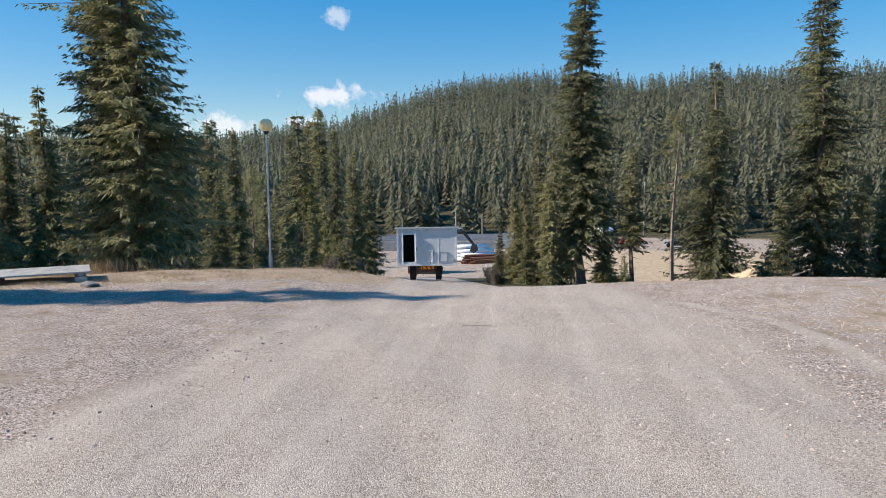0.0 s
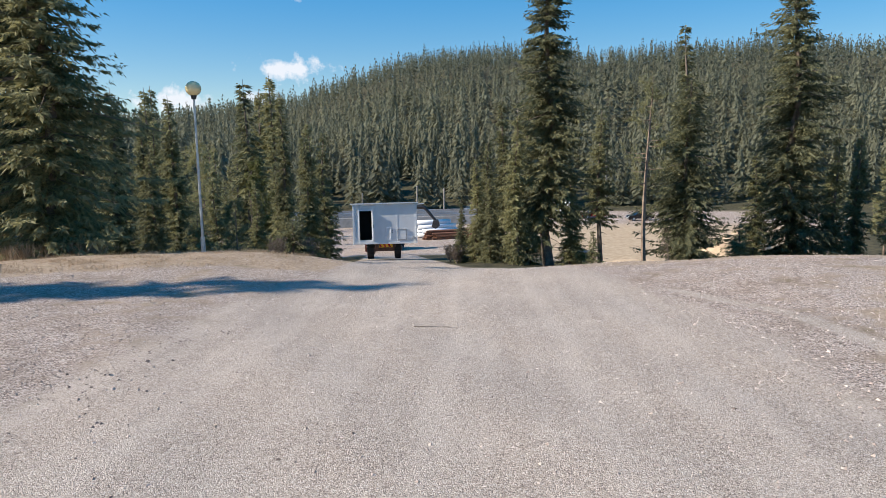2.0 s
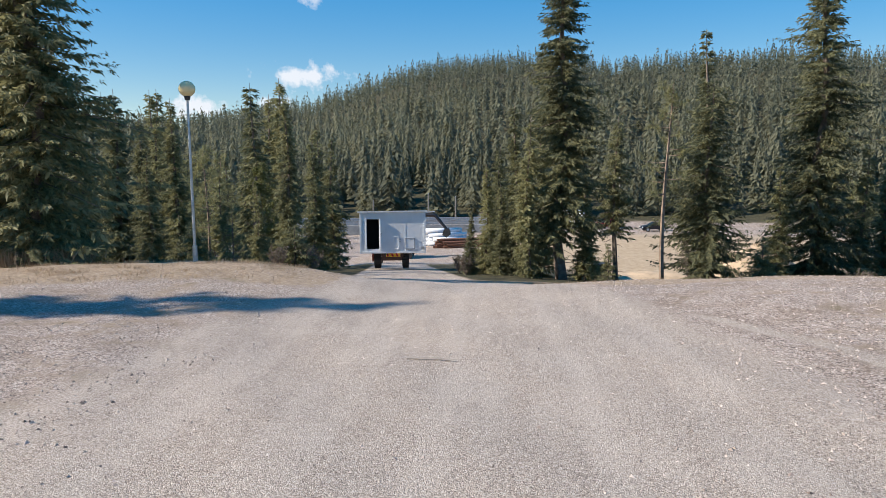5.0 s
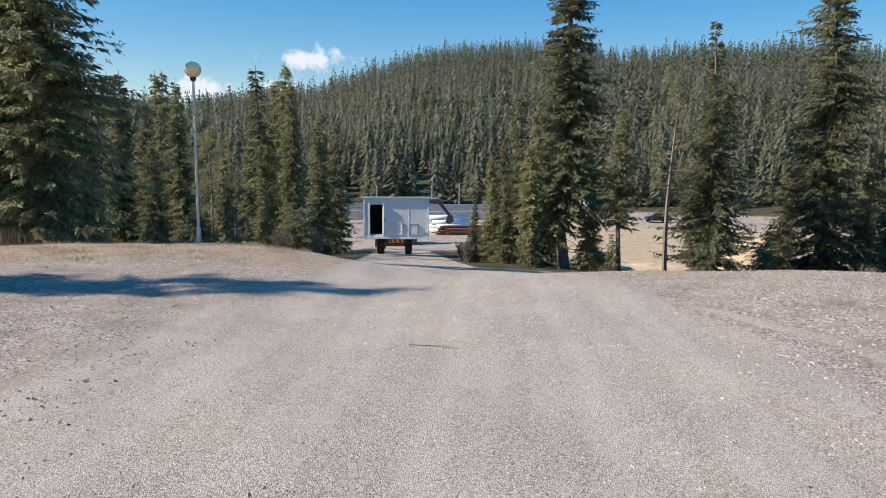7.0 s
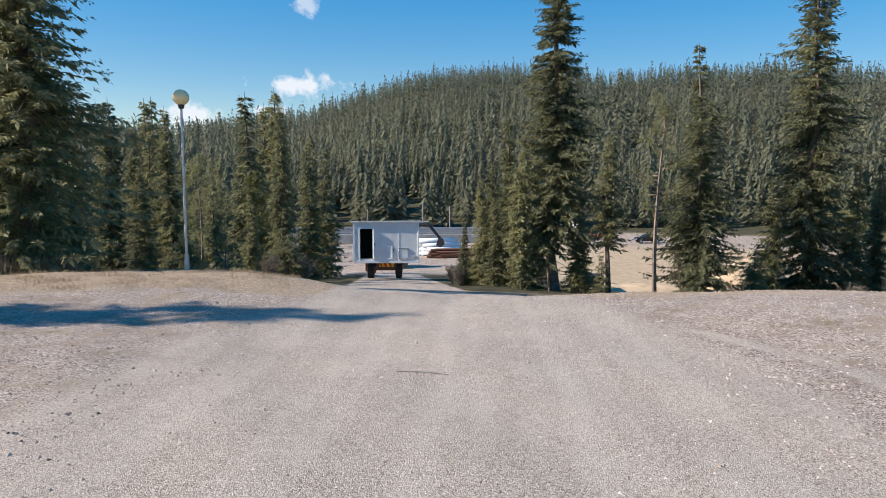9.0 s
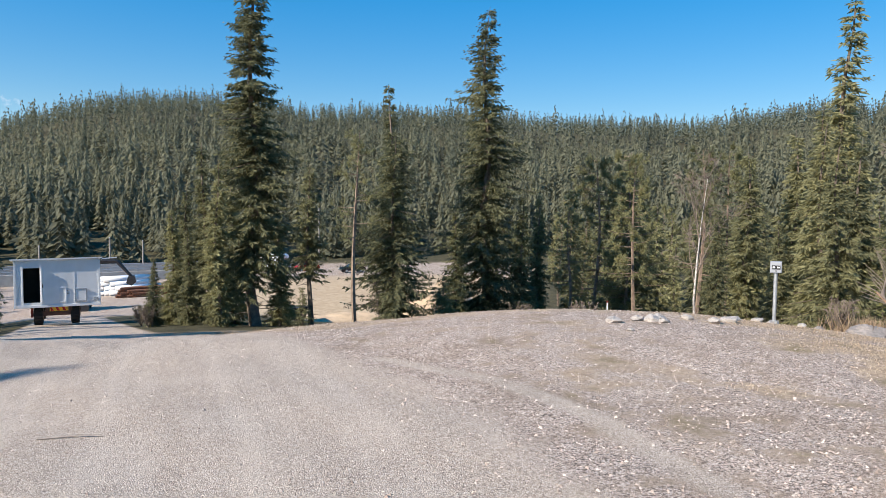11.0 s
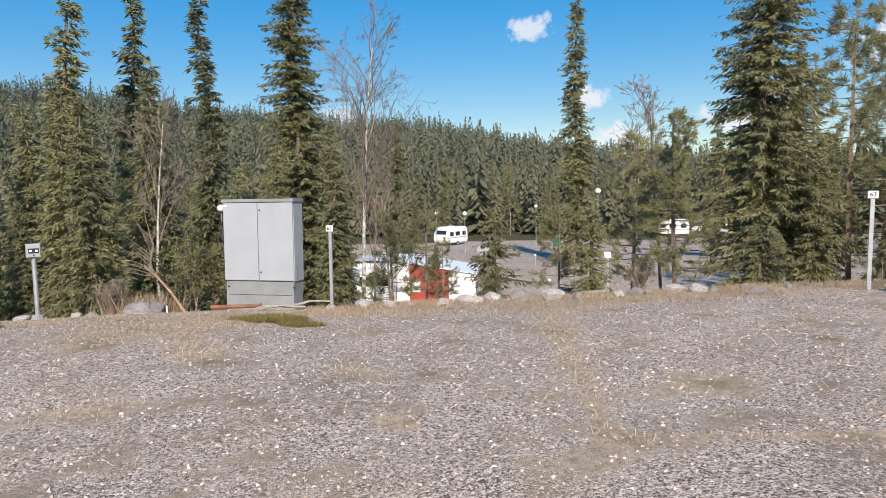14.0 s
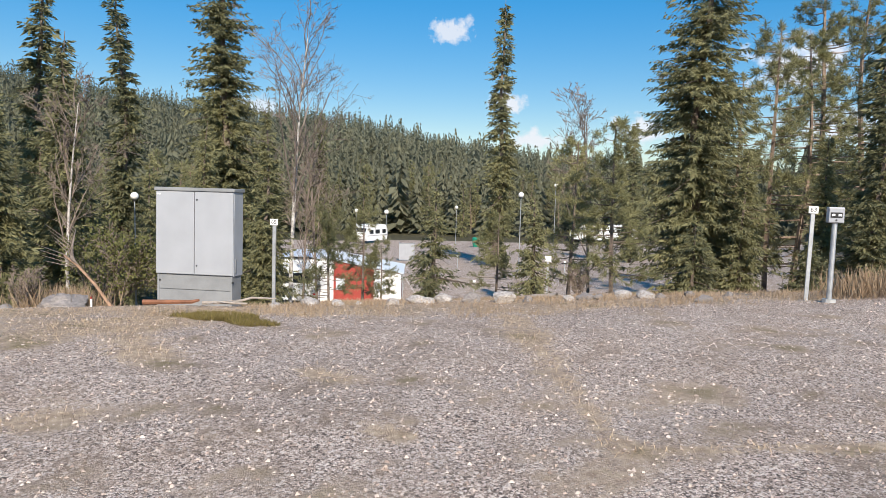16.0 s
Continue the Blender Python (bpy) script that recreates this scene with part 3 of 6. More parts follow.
def broadleaf_parts(seed, h, spread, split=0.25, leaves=0, leaf=0.06, depth=4, stems=1, kids0=9):
    """A bare or budding broadleaf: a trunk, limbs that fork to fine twigs, and any leaves."""
    g = np.random.default_rng(seed)
    trunk, twigs, tips = [], [], []

    def grow(p, d, ln, rad, level):
        n = 5 if level < 2 else 3
        pts = [p]
        dd = d
        for k in range(n - 1):
            dd = unit(dd + g.normal(0, 0.03 if level == 0 else 0.10 + 0.04 * level, 3) + np.array([0, 0, 0.06]))
            pts.append(pts[-1] + dd * ln / (n - 1))
        pts = np.array(pts)
        rr = np.linspace(rad, rad * (0.2 if level == 0 else 0.45), n)
        (trunk if level == 0 else twigs).append((pts, rr))
        if level >= depth:
            tips.append(pts)
            return
        kids = kids0 if level == 0 else int(g.integers(3, 6))
        for k in range(kids):
            u = split + (1 - split) * (k + g.random()) / kids if level == 0 else g.uniform(0.25, 1)
            q = np.array([np.interp(u, np.linspace(0, 1, n), pts[:, i]) for i in range(3)])
            ax = unit(np.cross(d, g.normal(0, 1, 3)))
            e = unit(dd * g.uniform(0.7, 1.2) + ax * g.uniform(0.5, 0.9) * (spread if level == 0 else 1.0))
            grow(q, e, ln * g.uniform(0.34, 0.50) * (1.15 - 0.75 * u if level == 0 else 1), rad * 0.45 * (1.1 - 0.5 * u), level + 1)

    for s in range(stems):
        lean = unit(np.array([0, 0, 1]) + g.normal(0, 0.05 + 0.35 * (stems > 1), 3) * np.array([1, 1, 0]))
        grow(np.array([g.normal(0, 0.05 * (stems > 1)), g.normal(0, 0.05 * (stems > 1)), 0]), lean, h * (0.9 if stems == 1 else 0.62), 0.0068 * h + 0.010, 0)
    tv, tf = tubes(trunk, 7)
    wv, wf = tubes([(p, np.maximum(q, 0.0055)) for p, q in twigs], 3)
    crown = None
    if leaves:
        t = np.concatenate(tips)
        p = t[g.integers(0, len(t), leaves)] + g.normal(0, 0.07, (leaves, 3))
        d = unit(g.normal(0, 1, (leaves, 3))) * (leaf * g.uniform(0.6, 1.4, leaves))[:, None]
        w = unit(np.cross(d, g.normal(0, 1, (leaves, 3)))) * (leaf * 0.4)
        crown = sprays(p, d, w)
    return tv, tf, wv, wf, crown


PLANTED = {}


def plant(kind, name, label, category, x, y, scale=1.0, turn=0.0, group="", sink=0.08, z=None):
    """Sets a tree of that kind on the ground; the second of a kind shares the first one's meshes."""
    m = pose(x, y, (ground_z(x, y) if z is None else z) - sink, 0, 0, turn) @ Matrix.Scale(scale, 4)
    if kind in PLANTED:
        first = PLANTED[kind]
        ob = copy_thing(first, Matrix.Identity(4))
        ob.matrix_basis = m
        ob.name = name
        if label:
            ob["label"] = label
        return ob
    ob = new(name)
    for part_name, arrays, material in KINDS[kind]():
        part(part_name, mesh_from(part_name, *arrays, material), material, ob)
    ob.matrix_basis = m
    tagged(ob, label, category, group)
    PLANTED[kind] = ob
    return ob


def as_spruce(bark=None, needles=None, **k):
    def make():
        tv, tf, cv, cf = spruce_parts(**k)
        return [("trunk", (tv, tf), bark or M_BARK), ("crown", (cv, cf), needles or M_SPRUCE)]
    return make


def as_pine(bark=None, **k):
    def make():
        tv, tf, cv, cf = pine_parts(**k)
        return [("trunk", (tv, tf), bark or M_PINEBARK), ("crown", (cv, cf), M_PINE)]
    return make


def as_broadleaf(bark, **k):
    def make():
        tv, tf, wv, wf, crown = broadleaf_parts(**k)
        got = [("trunk", (tv, tf), bark), ("branchwork", (wv, wf), M_TWIG)]
        if crown:
            got.append(("crown", crown, M_BUD))
        return got
    return make


KINDS = {
    "tall": as_spruce(seed=1, h=14, r=2.35, bare=0.03, size=0.20, step=0.18, per=13, thin=0.62, dense=56, wide=0.105, rag=0.35),
    "slim_tall": as_spruce(seed=27, h=14, r=1.65, bare=0.04, size=0.20, step=0.18, per=13, thin=0.5, dense=56, wide=0.105),
    "tall_b": as_spruce(seed=2, h=14, r=2.3, bare=0.03, size=0.20, step=0.18, per=13, thin=0.66, gaps=0.12, dense=56, wide=0.105, rag=0.45),
    "trunky": as_spruce(seed=3, h=14, r=1.95, bare=0.14, size=0.20, step=0.18, per=13, thin=0.8, droop=0.65, dense=60, wide=0.105, rag=0.45),
    "broad": as_spruce(seed=25, h=9, r=2.3, bare=0.06, size=0.20, step=0.17, per=12, thin=0.5, dense=50, wide=0.105, rag=0.5),
    "clear_foot": as_spruce(seed=26, h=7, r=0.95, bare=0.32, size=0.17, step=0.15, per=11, thin=0.6, droop=0.3, dense=50, wide=0.10, gaps=0.15),
    "shade": as_spruce(seed=24, h=14, r=1.9, bare=0.04, size=0.42, step=0.28, per=9, thin=0.6, dense=18),
    "mid_a": as_spruce(seed=4, h=9, r=1.35, bare=0.03, size=0.23, step=0.18, per=11, dense=40, wide=0.105),
    "mid_b": as_spruce(seed=5, h=9, r=1.0, bare=0.05, size=0.22, step=0.18, per=11, thin=0.7, dense=42, wide=0.105),
    "mid_c": as_spruce(seed=6, h=9, r=1.6, bare=0.02, size=0.24, step=0.19, per=11, thin=0.9, gaps=0.15, dense=38, rag=0.4, wide=0.105),
    "narrow": as_spruce(seed=7, h=12, r=0.85, bare=0.04, size=0.24, step=0.19, per=11, thin=0.55, gaps=0.2, droop=0.95, dense=44, rag=0.5, wide=0.105),
    "ragged": as_spruce(seed=8, h=13, r=1.25, bare=0.03, size=0.25, step=0.22, per=11, thin=0.75, gaps=0.25, droop=0.7, dense=40, rag=0.6, wide=0.105),
    "young": as_spruce(seed=9, wide=0.13, h=2.6, r=0.80, bare=0.04, size=0.11, step=0.09, per=7, droop=0.2, thin=0.95, dense=62, rag=0.2),
    "young_dark": as_spruce(seed=10, wide=0.14, h=2.2, r=0.50, bare=0.04, size=0.10, step=0.08, per=8, droop=0.3, thin=0.9, dense=60, rag=0.2),
    "bushy": as_spruce(seed=11, h=2.0, r=1.0, bare=0.0, size=0.13, step=0.09, per=9, droop=0.2, thin=0.6, dense=56),
    "pine_a": as_pine(seed=12, h=7, r=1.1, bare=0.30, size=0.22, limbs=42, needles=18),
    "pine_b": as_pine(seed=13, h=7, r=0.8, bare=0.45, size=0.2, limbs=26, needles=12),
    "pine_tall": as_pine(seed=14, h=12, r=1.9, bare=0.32, size=0.24, limbs=64, needles=22),
    "pine_big": as_pine(seed=15, h=9, r=2.0, bare=0.12, size=0.26, limbs=80, needles=24),
    "pine_young": as_pine(M_BARK, seed=16, h=2.3, r=0.65, bare=0.10, size=0.12, limbs=40, needles=22),
    "pine_thin": as_pine(M_BARK, seed=17, h=3.9, r=0.75, bare=0.12, size=0.15, limbs=56, needles=22),
    "wood_a": as_spruce(seed=31, h=9, r=1.4, bare=0.03, size=0.36, step=0.28, per=8, dense=17),
    "wood_b": as_spruce(seed=32, h=9, r=1.1, bare=0.05, size=0.34, step=0.28, per=8, thin=0.7, dense=18),
    "wood_c": as_spruce(seed=33, h=9, r=1.7, bare=0.02, size=0.36, step=0.30, per=8, thin=0.9, gaps=0.2, dense=16),
    "wood_d": as_spruce(seed=34, h=10, r=1.0, bare=0.06, size=0.34, step=0.30, per=8, thin=0.65, gaps=0.22, droop=0.8, dense=18),
    "wood_pine": as_pine(seed=35, h=9, r=1.5, bare=0.30, size=0.52, limbs=44, needles=5),
    "birch": as_broadleaf(M_BIRCH, seed=18, h=6.5, spread=0.6, split=0.3, depth=4, kids0=15),
    "birch_tall": as_broadleaf(M_BIRCH, seed=19, h=10.5, spread=0.45, split=0.25, depth=4, kids0=20),
    "bare": as_broadleaf(M_TWIG, seed=20, h=6, spread=0.55, split=0.15, depth=4, kids0=17),
    "budding": as_broadleaf(M_TWIG, seed=21, h=6.5, spread=0.8, split=0.2, depth=4, leaves=9000, leaf=0.09),
    "willow": as_broadleaf(M_TWIG, seed=22, h=2.6, spread=0.7, split=0.15, depth=3, leaves=3500, leaf=0.05, stems=6),
    "brush": as_broadleaf(M_TWIG, seed=23, h=1.3, spread=0.9, split=0.1, depth=3, leaves=300, leaf=0.03, stems=7),
}

SPR, PIN, BIR = "tall dark spruce on the slope below the gravel", "sparse pine with a reddish trunk on the slope", "bare birch with a white trunk at the wood's edge"
# kind, x, y, scale, name, label, category
TREES = [
    ("tall_b", -12.4, 16.4, 0.96, "spruce", "tall dark ragged spruce at the edge of the gravel", "tree"),
    ("trunky", -14.0, 17.4, 0.90, "spruce", "tall dark spruce with dead lower branches beside another", "tree"),
    ("mid_c", -21.4, 22.6, 0.95, "spruce", SPR, "tree"), ("mid_b", -25.2, 24.5, 0.95, "spruce", SPR, "tree"),
    ("mid_a", -17.0, 21.5, 0.55, "spruce", SPR, "tree"), ("mid_c", -19.0, 19.5, 0.42, "spruce", SPR, "tree"), ("bushy", -16.6, 15.5, 1.0, "spruce", "low bushy green spruce at the grass edge", "bush"),
    ("mid_b", -22.0, 35.5, 1.12, "spruce", SPR, "tree"), ("mid_b", -23.2, 37.6, 1.2, "spruce", SPR, "tree"), ("mid_a", -21.1, 31.2, 1.0, "spruce", SPR, "tree"),
    ("narrow", -27.3, 57.8, 1.22, "spruce", SPR, "tree"), ("mid_b", -25.8, 57.6, 1.72, "spruce", SPR, "tree"), ("mid_a", -24.3, 56.9, 1.82, "spruce", SPR, "tree"),
    ("budding", -13.9, 30.9, 0.72, "birch", "olive budding birch among the spruces", "tree"), ("narrow", -11.2, 28.2, 0.60, "spruce", "narrow spruce with dead grey twigs", "tree"),
    ("mid_c", -17.5, 29.0, 0.75, "spruce", SPR, "tree"),
    ("mid_a", -19.6, 27.0, 0.7, "spruce", SPR, "tree"), ("mid_b", -15.8, 27.5, 0.8, "spruce", SPR, "tree"), ("pine_young", -8.9, 19.2, 0.7, "young_pine", "young pine beside the globe lamp", "tree"),
    ("bushy", -11.0, 20.8, 0.75, "spruce", "low bushy spruce behind the lamp", "bush"), ("bushy", -9.2, 24.0, 0.9, "spruce", "low bushy spruce on the bank", "bush"), ("mid_c", -11.0, 25.0, 0.36, "spruce", SPR, "tree"),
    ("mid_a", -13.6, 22.5, 0.45, "spruce", SPR, "tree"), ("mid_b", -14.8, 24.0, 0.62, "spruce", SPR, "tree"),
    ("trunky", -0.3, 28.2, 0.98, "spruce", "tall spruce with a bare grey trunk foot", "tree"), ("mid_b", -2.2, 30.0, 0.78, "spruce", SPR, "tree"), ("mid_a", -3.4, 30.4, 0.52, "spruce", SPR, "tree"),
    ("mid_b", -1.5, 27.3, 0.66, "spruce", SPR, "tree"), ("mid_a", -2.6, 28.4, 0.40, "spruce", SPR, "tree"),
    ("mid_a", -3.0, 31.4, 0.62, "spruce", SPR, "tree"), ("mid_c", -1.2, 30.8, 0.72, "spruce", SPR, "tree"), ("mid_c", 0.6, 29.4, 0.5, "spruce", SPR, "tree"), ("mid_a", -3.9, 29.2, 0.3, "spruce", SPR, "tree"),
    ("mid_a", -15.2, 41.0, 0.95, "spruce", SPR, "tree"), ("mid_c", -15.0, 43.5, 0.95, "spruce", SPR, "tree"), ("mid_c", -17.2, 47.0, 1.1, "spruce", SPR, "tree"),
    ("clear_foot", 1.8, 31.1, 0.98, "spruce", "small grey-green spruce with a bare trunk foot", "tree"), ("pine_b", 3.25, 26.5, 1.0, "pine", "thin pine with a long bare reddish trunk", "tree"),
    ("broad", 4.75, 27.6, 0.80, "spruce", "broad olive-green spruce with hanging lower boughs", "tree"), ("ragged", 5.6, 33.6, 0.86, "spruce", SPR, "tree"),
    ("tall_b", 9.3, 30.8, 0.98, "spruce", "tall dense spruce at the crest of the bank", "tree"), ("mid_a", 10.9, 30.5, 0.66, "spruce", SPR, "tree"), ("mid_c", 7.8, 30.0, 0.55, "spruce", SPR, "tree"),
    ("mid_b", 12.3, 32.1, 0.70, "spruce", "dark slim spruce beside a tall one", "tree"), ("pine_tall", 14.4, 33.3, 0.56, "pine", PIN, "tree"),
    ("pine_big", 17.9, 33.9, 1.0, "pine", PIN, "tree"), ("pine_a", 16.0, 30.0, 1.05, "pine", PIN, "tree"), ("young", 1.4, 27.2, 0.6, "spruce", "small spruce beside a pine trunk", "tree"),
    ("bare", 4.2, 27.5, 0.3, "bare_sapling", "leafless sapling on the bank", "tree"), ("brush", 8.8, 25.0, 1.1, "brushwood", "leafless brushwood on the bank", "bush"), ("brush", 10.8, 24.0, 1.2, "brushwood", "leafless brushwood on the bank", "bush"),
    ("birch", 14.2, 22.6, 0.92, "birch", BIR, "tree"), ("ragged", 25.2, 28.0, 1.24, "spruce", "spruce with a tufted broken top", "tree"), ("narrow", 31.2, 30.0, 1.48, "spruce", SPR, "tree"),
    ("narrow", 33.35, 27.1, 1.46, "spruce", SPR, "tree"), ("slim_tall", 24.2, 16.7, 1.03, "spruce", "tall grey-green spruce behind the steel cabinet", "tree"),
    ("mid_c", 17.7, 12.2, 0.56, "spruce", "yellow-green spruce behind the steel cabinet", "tree"), ("mid_c", 19.2, 12.9, 0.46, "spruce", SPR, "tree"), ("mid_a", 18.0, 14.0, 0.55, "spruce", SPR, "tree"),
    ("birch_tall", 23.6, 14.0, 0.98, "birch", BIR, "tree"), ("bare", 25.7, 13.8, 1.05, "bare_tree", "leafless grey tree beside a birch", "tree"), ("bare", 22.0, 12.9, 0.8, "bare_tree", "leafless grey tree beside a birch", "tree"),
    ("birch", 19.9, 19.6, 1.12, "birch", BIR, "tree"), ("narrow", 55.9, 9.8, 1.75, "spruce", "very tall narrow spruce standing alone in the yard", "tree"),
    ("mid_b", 56.8, 25.1, 1.45, "spruce", SPR, "tree"), ("pine_big", 16.0, 33.6, 0.95, "pine", PIN, "tree"), ("mid_a", 18.5, 35.0, 1.05, "spruce", SPR, "tree"), ("mid_c", 24.4, 33.0, 1.05, "spruce", SPR, "tree"),
    ("mid_a", 15.2, 20.0, 0.42, "spruce", SPR, "tree"), ("mid_a", 20.5, 25.5, 0.95, "spruce", SPR, "tree"), ("mid_c", 22.3, 24.2, 0.9, "spruce", SPR, "tree"), ("mid_a", 17.8, 24.8, 0.8, "spruce", SPR, "tree"),
    ("mid_c", 14.3, 16.9, 0.62, "spruce", SPR, "tree"), ("mid_a", 15.4, 18.6, 0.70, "spruce", SPR, "tree"), ("mid_b", 17.2, 20.6, 0.85, "spruce", SPR, "tree"), ("mid_a", 12.6, 19.3, 0.42, "spruce", SPR, "tree"),
    ("pine_a", 19.0, 29.5, 1.2, "pine", PIN, "tree"), ("pine_a", 21.5, 31.0, 1.3, "pine", PIN, "tree"), ("mid_c", 20.8, 20.4, 0.95, "spruce", SPR, "tree"), ("mid_a", 22.6, 21.8, 1.1, "spruce", SPR, "tree"),
    ("pine_young", 16.2, 10.0, 0.95, "young_pine", "young pine on the stony bank", "tree"), ("pine_young", 17.4, 9.6, 1.0, "young_pine", "young pine on the stony bank", "tree"), ("pine_young", 16.6, 8.9, 0.65, "young_pine", "young pine on the stony bank", "tree"),
    ("young", 17.2, 7.8, 1.05, "young_spruce", "bright green young spruce behind the stones", "tree"), ("pine_young", 18.0, 6.4, 0.95, "young_pine", "young pine on the stony bank", "tree"),
    ("young_dark", 15.9, 5.45, 1.0, "young_spruce", "dark young spruce behind the stones", "tree"), ("pine_thin", 16.8, 3.75, 1.0, "young_pine", "slim young pine behind the stones", "tree"),
    ("bare", 24.3, 3.9, 1.12, "bare_tree", "leafless tree with fine dark twigs", "tree"), ("brush", 16.6, 4.4, 0.8, "brushwood", "leafless brushwood behind the stones", "bush"), ("pine_thin", 18.3, 4.6, 1.0, "young_pine", "slim young pine behind the stones", "tree"),
    ("tall", 20.0, 1.5, 0.80, "spruce", "tall dense spruce above the stony edge", "tree"), ("bushy", 16.6, 2.1, 0.78, "spruce", "low bushy yellow-green spruce", "bush"), ("mid_c", 18.8, 0.6, 0.40, "spruce", SPR, "tree"),
    ("pine_a", 21.7, -0.8, 1.08, "pine", PIN, "tree"), ("pine_tall", 27.1, -3.7, 1.0, "pine", "tall pine with a reddish trunk and bare limbs", "tree"), ("pine_tall", 29.5, -6.0, 1.05, "pine", "tall pine with a reddish trunk and bare limbs", "tree"),
    ("mid_a", 20.0, -1.6, 0.46, "spruce", SPR, "tree"), ("mid_c", 21.5, -4.2, 0.60, "spruce", SPR, "tree"), ("pine_a", 19.8, -4.0, 0.8, "pine", PIN, "tree"), ("bushy", 17.8, -0.6, 0.62, "spruce", "low bushy spruce behind the sockets", "bush"),
    ("bare", 21.0, -4.9, 0.9, "bare_tree", "leafless dead spruce branches at the edge", "tree"), ("mid_b", 61.3, -1.0, 1.35, "spruce", SPR, "tree"), ("mid_c", 27.0, -1.5, 0.6, "spruce", SPR, "tree"),
    ("mid_c", 18.5, -2.2, 0.55, "spruce", SPR, "tree"), ("pine_big", 22.6, -1.9, 0.85, "pine", PIN, "tree"), ("mid_a", 24.0, -4.5, 1.0, "spruce", SPR, "tree"), ("mid_c", 19.6, -5.6, 0.7, "spruce", SPR, "tree"),
    ("ragged", 26.0, -6.2, 0.9, "spruce", SPR, "tree"), ("pine_a", 20.8, 0.3, 0.85, "pine", PIN, "tree"), ("mid_a", 23.5, -7.5, 1.05, "spruce", SPR, "tree"), ("mid_b", 22.8, 0.4, 0.8, "spruce", SPR, "tree"),
    ("willow", 12.9, 13.2, 1.0, "willow_bush", "budding willow bush beside the steel cabinet", "bush"), ("willow", 13.4, 12.0, 0.8, "willow_bush", "budding willow bush beside the steel cabinet", "bush"), ("brush", 10.9, 13.2, 0.9, "brushwood", "leafless brushwood beside the cabinet", "bush"),
    ("brush", -8.9, 24.4, 1.2, "brushwood", "low brown brushwood at the road bank", "bush"), ("brush", -9.4, 22.9, 1.1, "brushwood", "low brown brushwood at the road bank", "bush"), ("willow", -9.6, 25.6, 0.55, "willow_bush", "low budding bush at the road bank", "bush"), ("brush", -9.7, 26.8, 1.1, "brushwood", "low brown brushwood at the road bank", "bush"), ("brush", -10.3, 25.6, 1.1, "brushwood", "low brown brushwood at the road bank", "bush"),
    ("brush", -10.9, 29.5, 1.0, "brushwood", "low brown brushwood at the road bank", "bush"), ("brush", -4.6, 31.0, 1.0, "brushwood", "low brushwood beside the road", "bush"), ("brush", -4.0, 29.0, 1.0, "brushwood", "low brushwood beside the road", "bush"),
    ("willow", -4.3, 33.0, 0.7, "willow_bush", "low budding bush beside the road", "bush"), ("bushy", 0.8, 30.5, 0.8, "spruce", "low bushy spruce under the pines", "bush"), ("bushy", 6.9, 28.5, 0.9, "spruce", "low bushy spruce on the bank", "bush"),
    # beyond the left edge, where the long shadow on the road comes from
    ("shade", -22.2, 4.7, 1.0, "spruce", "tall spruce standing beside the gravel place", "tree"), ("shade", -24.4, 4.0, 0.93, "spruce", "tall spruce standing beside the gravel place", "tree"),
    ("shade", -27.0, 3.2, 1.0, "spruce", "tall spruce standing beside the gravel place", "tree"), ("mid_c", -23.0, 5.4, 1.05, "spruce", "spruce standing beside the gravel place", "tree"),
    # further unseen spruces, added to keep the big left spruces in shade
    ("shade", -20.8, 13.9, 1.1, "spruce", SPR, "tree"), ("shade", -22.9, 14.6, 1.1, "spruce", SPR, "tree"), ("shade", -25.6, 13.2, 1.15, "spruce", SPR, "tree"), ("shade", -19.6, 16.6, 0.9, "spruce", SPR, "tree"),
    ("shade", -28.6, 11.0, 1.05, "spruce", SPR, "tree"), ("shade", -30.0, 14.0, 1.0, "spruce", SPR, "tree"), ("shade", -33.0, 20.0, 1.0, "spruce", SPR, "tree"), ("shade", -26.5, 17.0, 0.9, "spruce", SPR, "tree"),
]
turn_rng = np.random.default_rng(77)
for kind, x, y, s, name, label, cat in TREES:
    plant(kind, name, label, cat, x, y, s, float(turn_rng.uniform(0, 360)), "trees round the gravel place")


# woods that stand apart enough to be seen tree by tree
def clear_of(x, y, d, b):
    """Whether a tree of the near woods may stand there."""
    road = abs(float(road_across(x, y)))
    if d > 50 and -23 < b < 26:
        return False
    if road < 5.5 + 0.03 * d or (-14 < b < 0 and d < 60):
        return False
    if -112 < b < -64 and d < 111:
        return False
    # a clear line along the lamp behind the cabinet
    if 0 < 0.828 * (x - 1.5) + 0.561 * (y - 4.9) < 38 and abs(0.561 * (x - 1.5) - 0.828 * (y - 4.9)) < 2.0:
        return False
    # the sun reaches the hut on the road
    s = -0.94 * (x + 8.75) - 0.34 * (y - 35.5)
    if 0 < s < 17 and abs(0.34 * (x + 8.75) - 0.94 * (y - 35.5)) < 3.4:
        return False
    return True


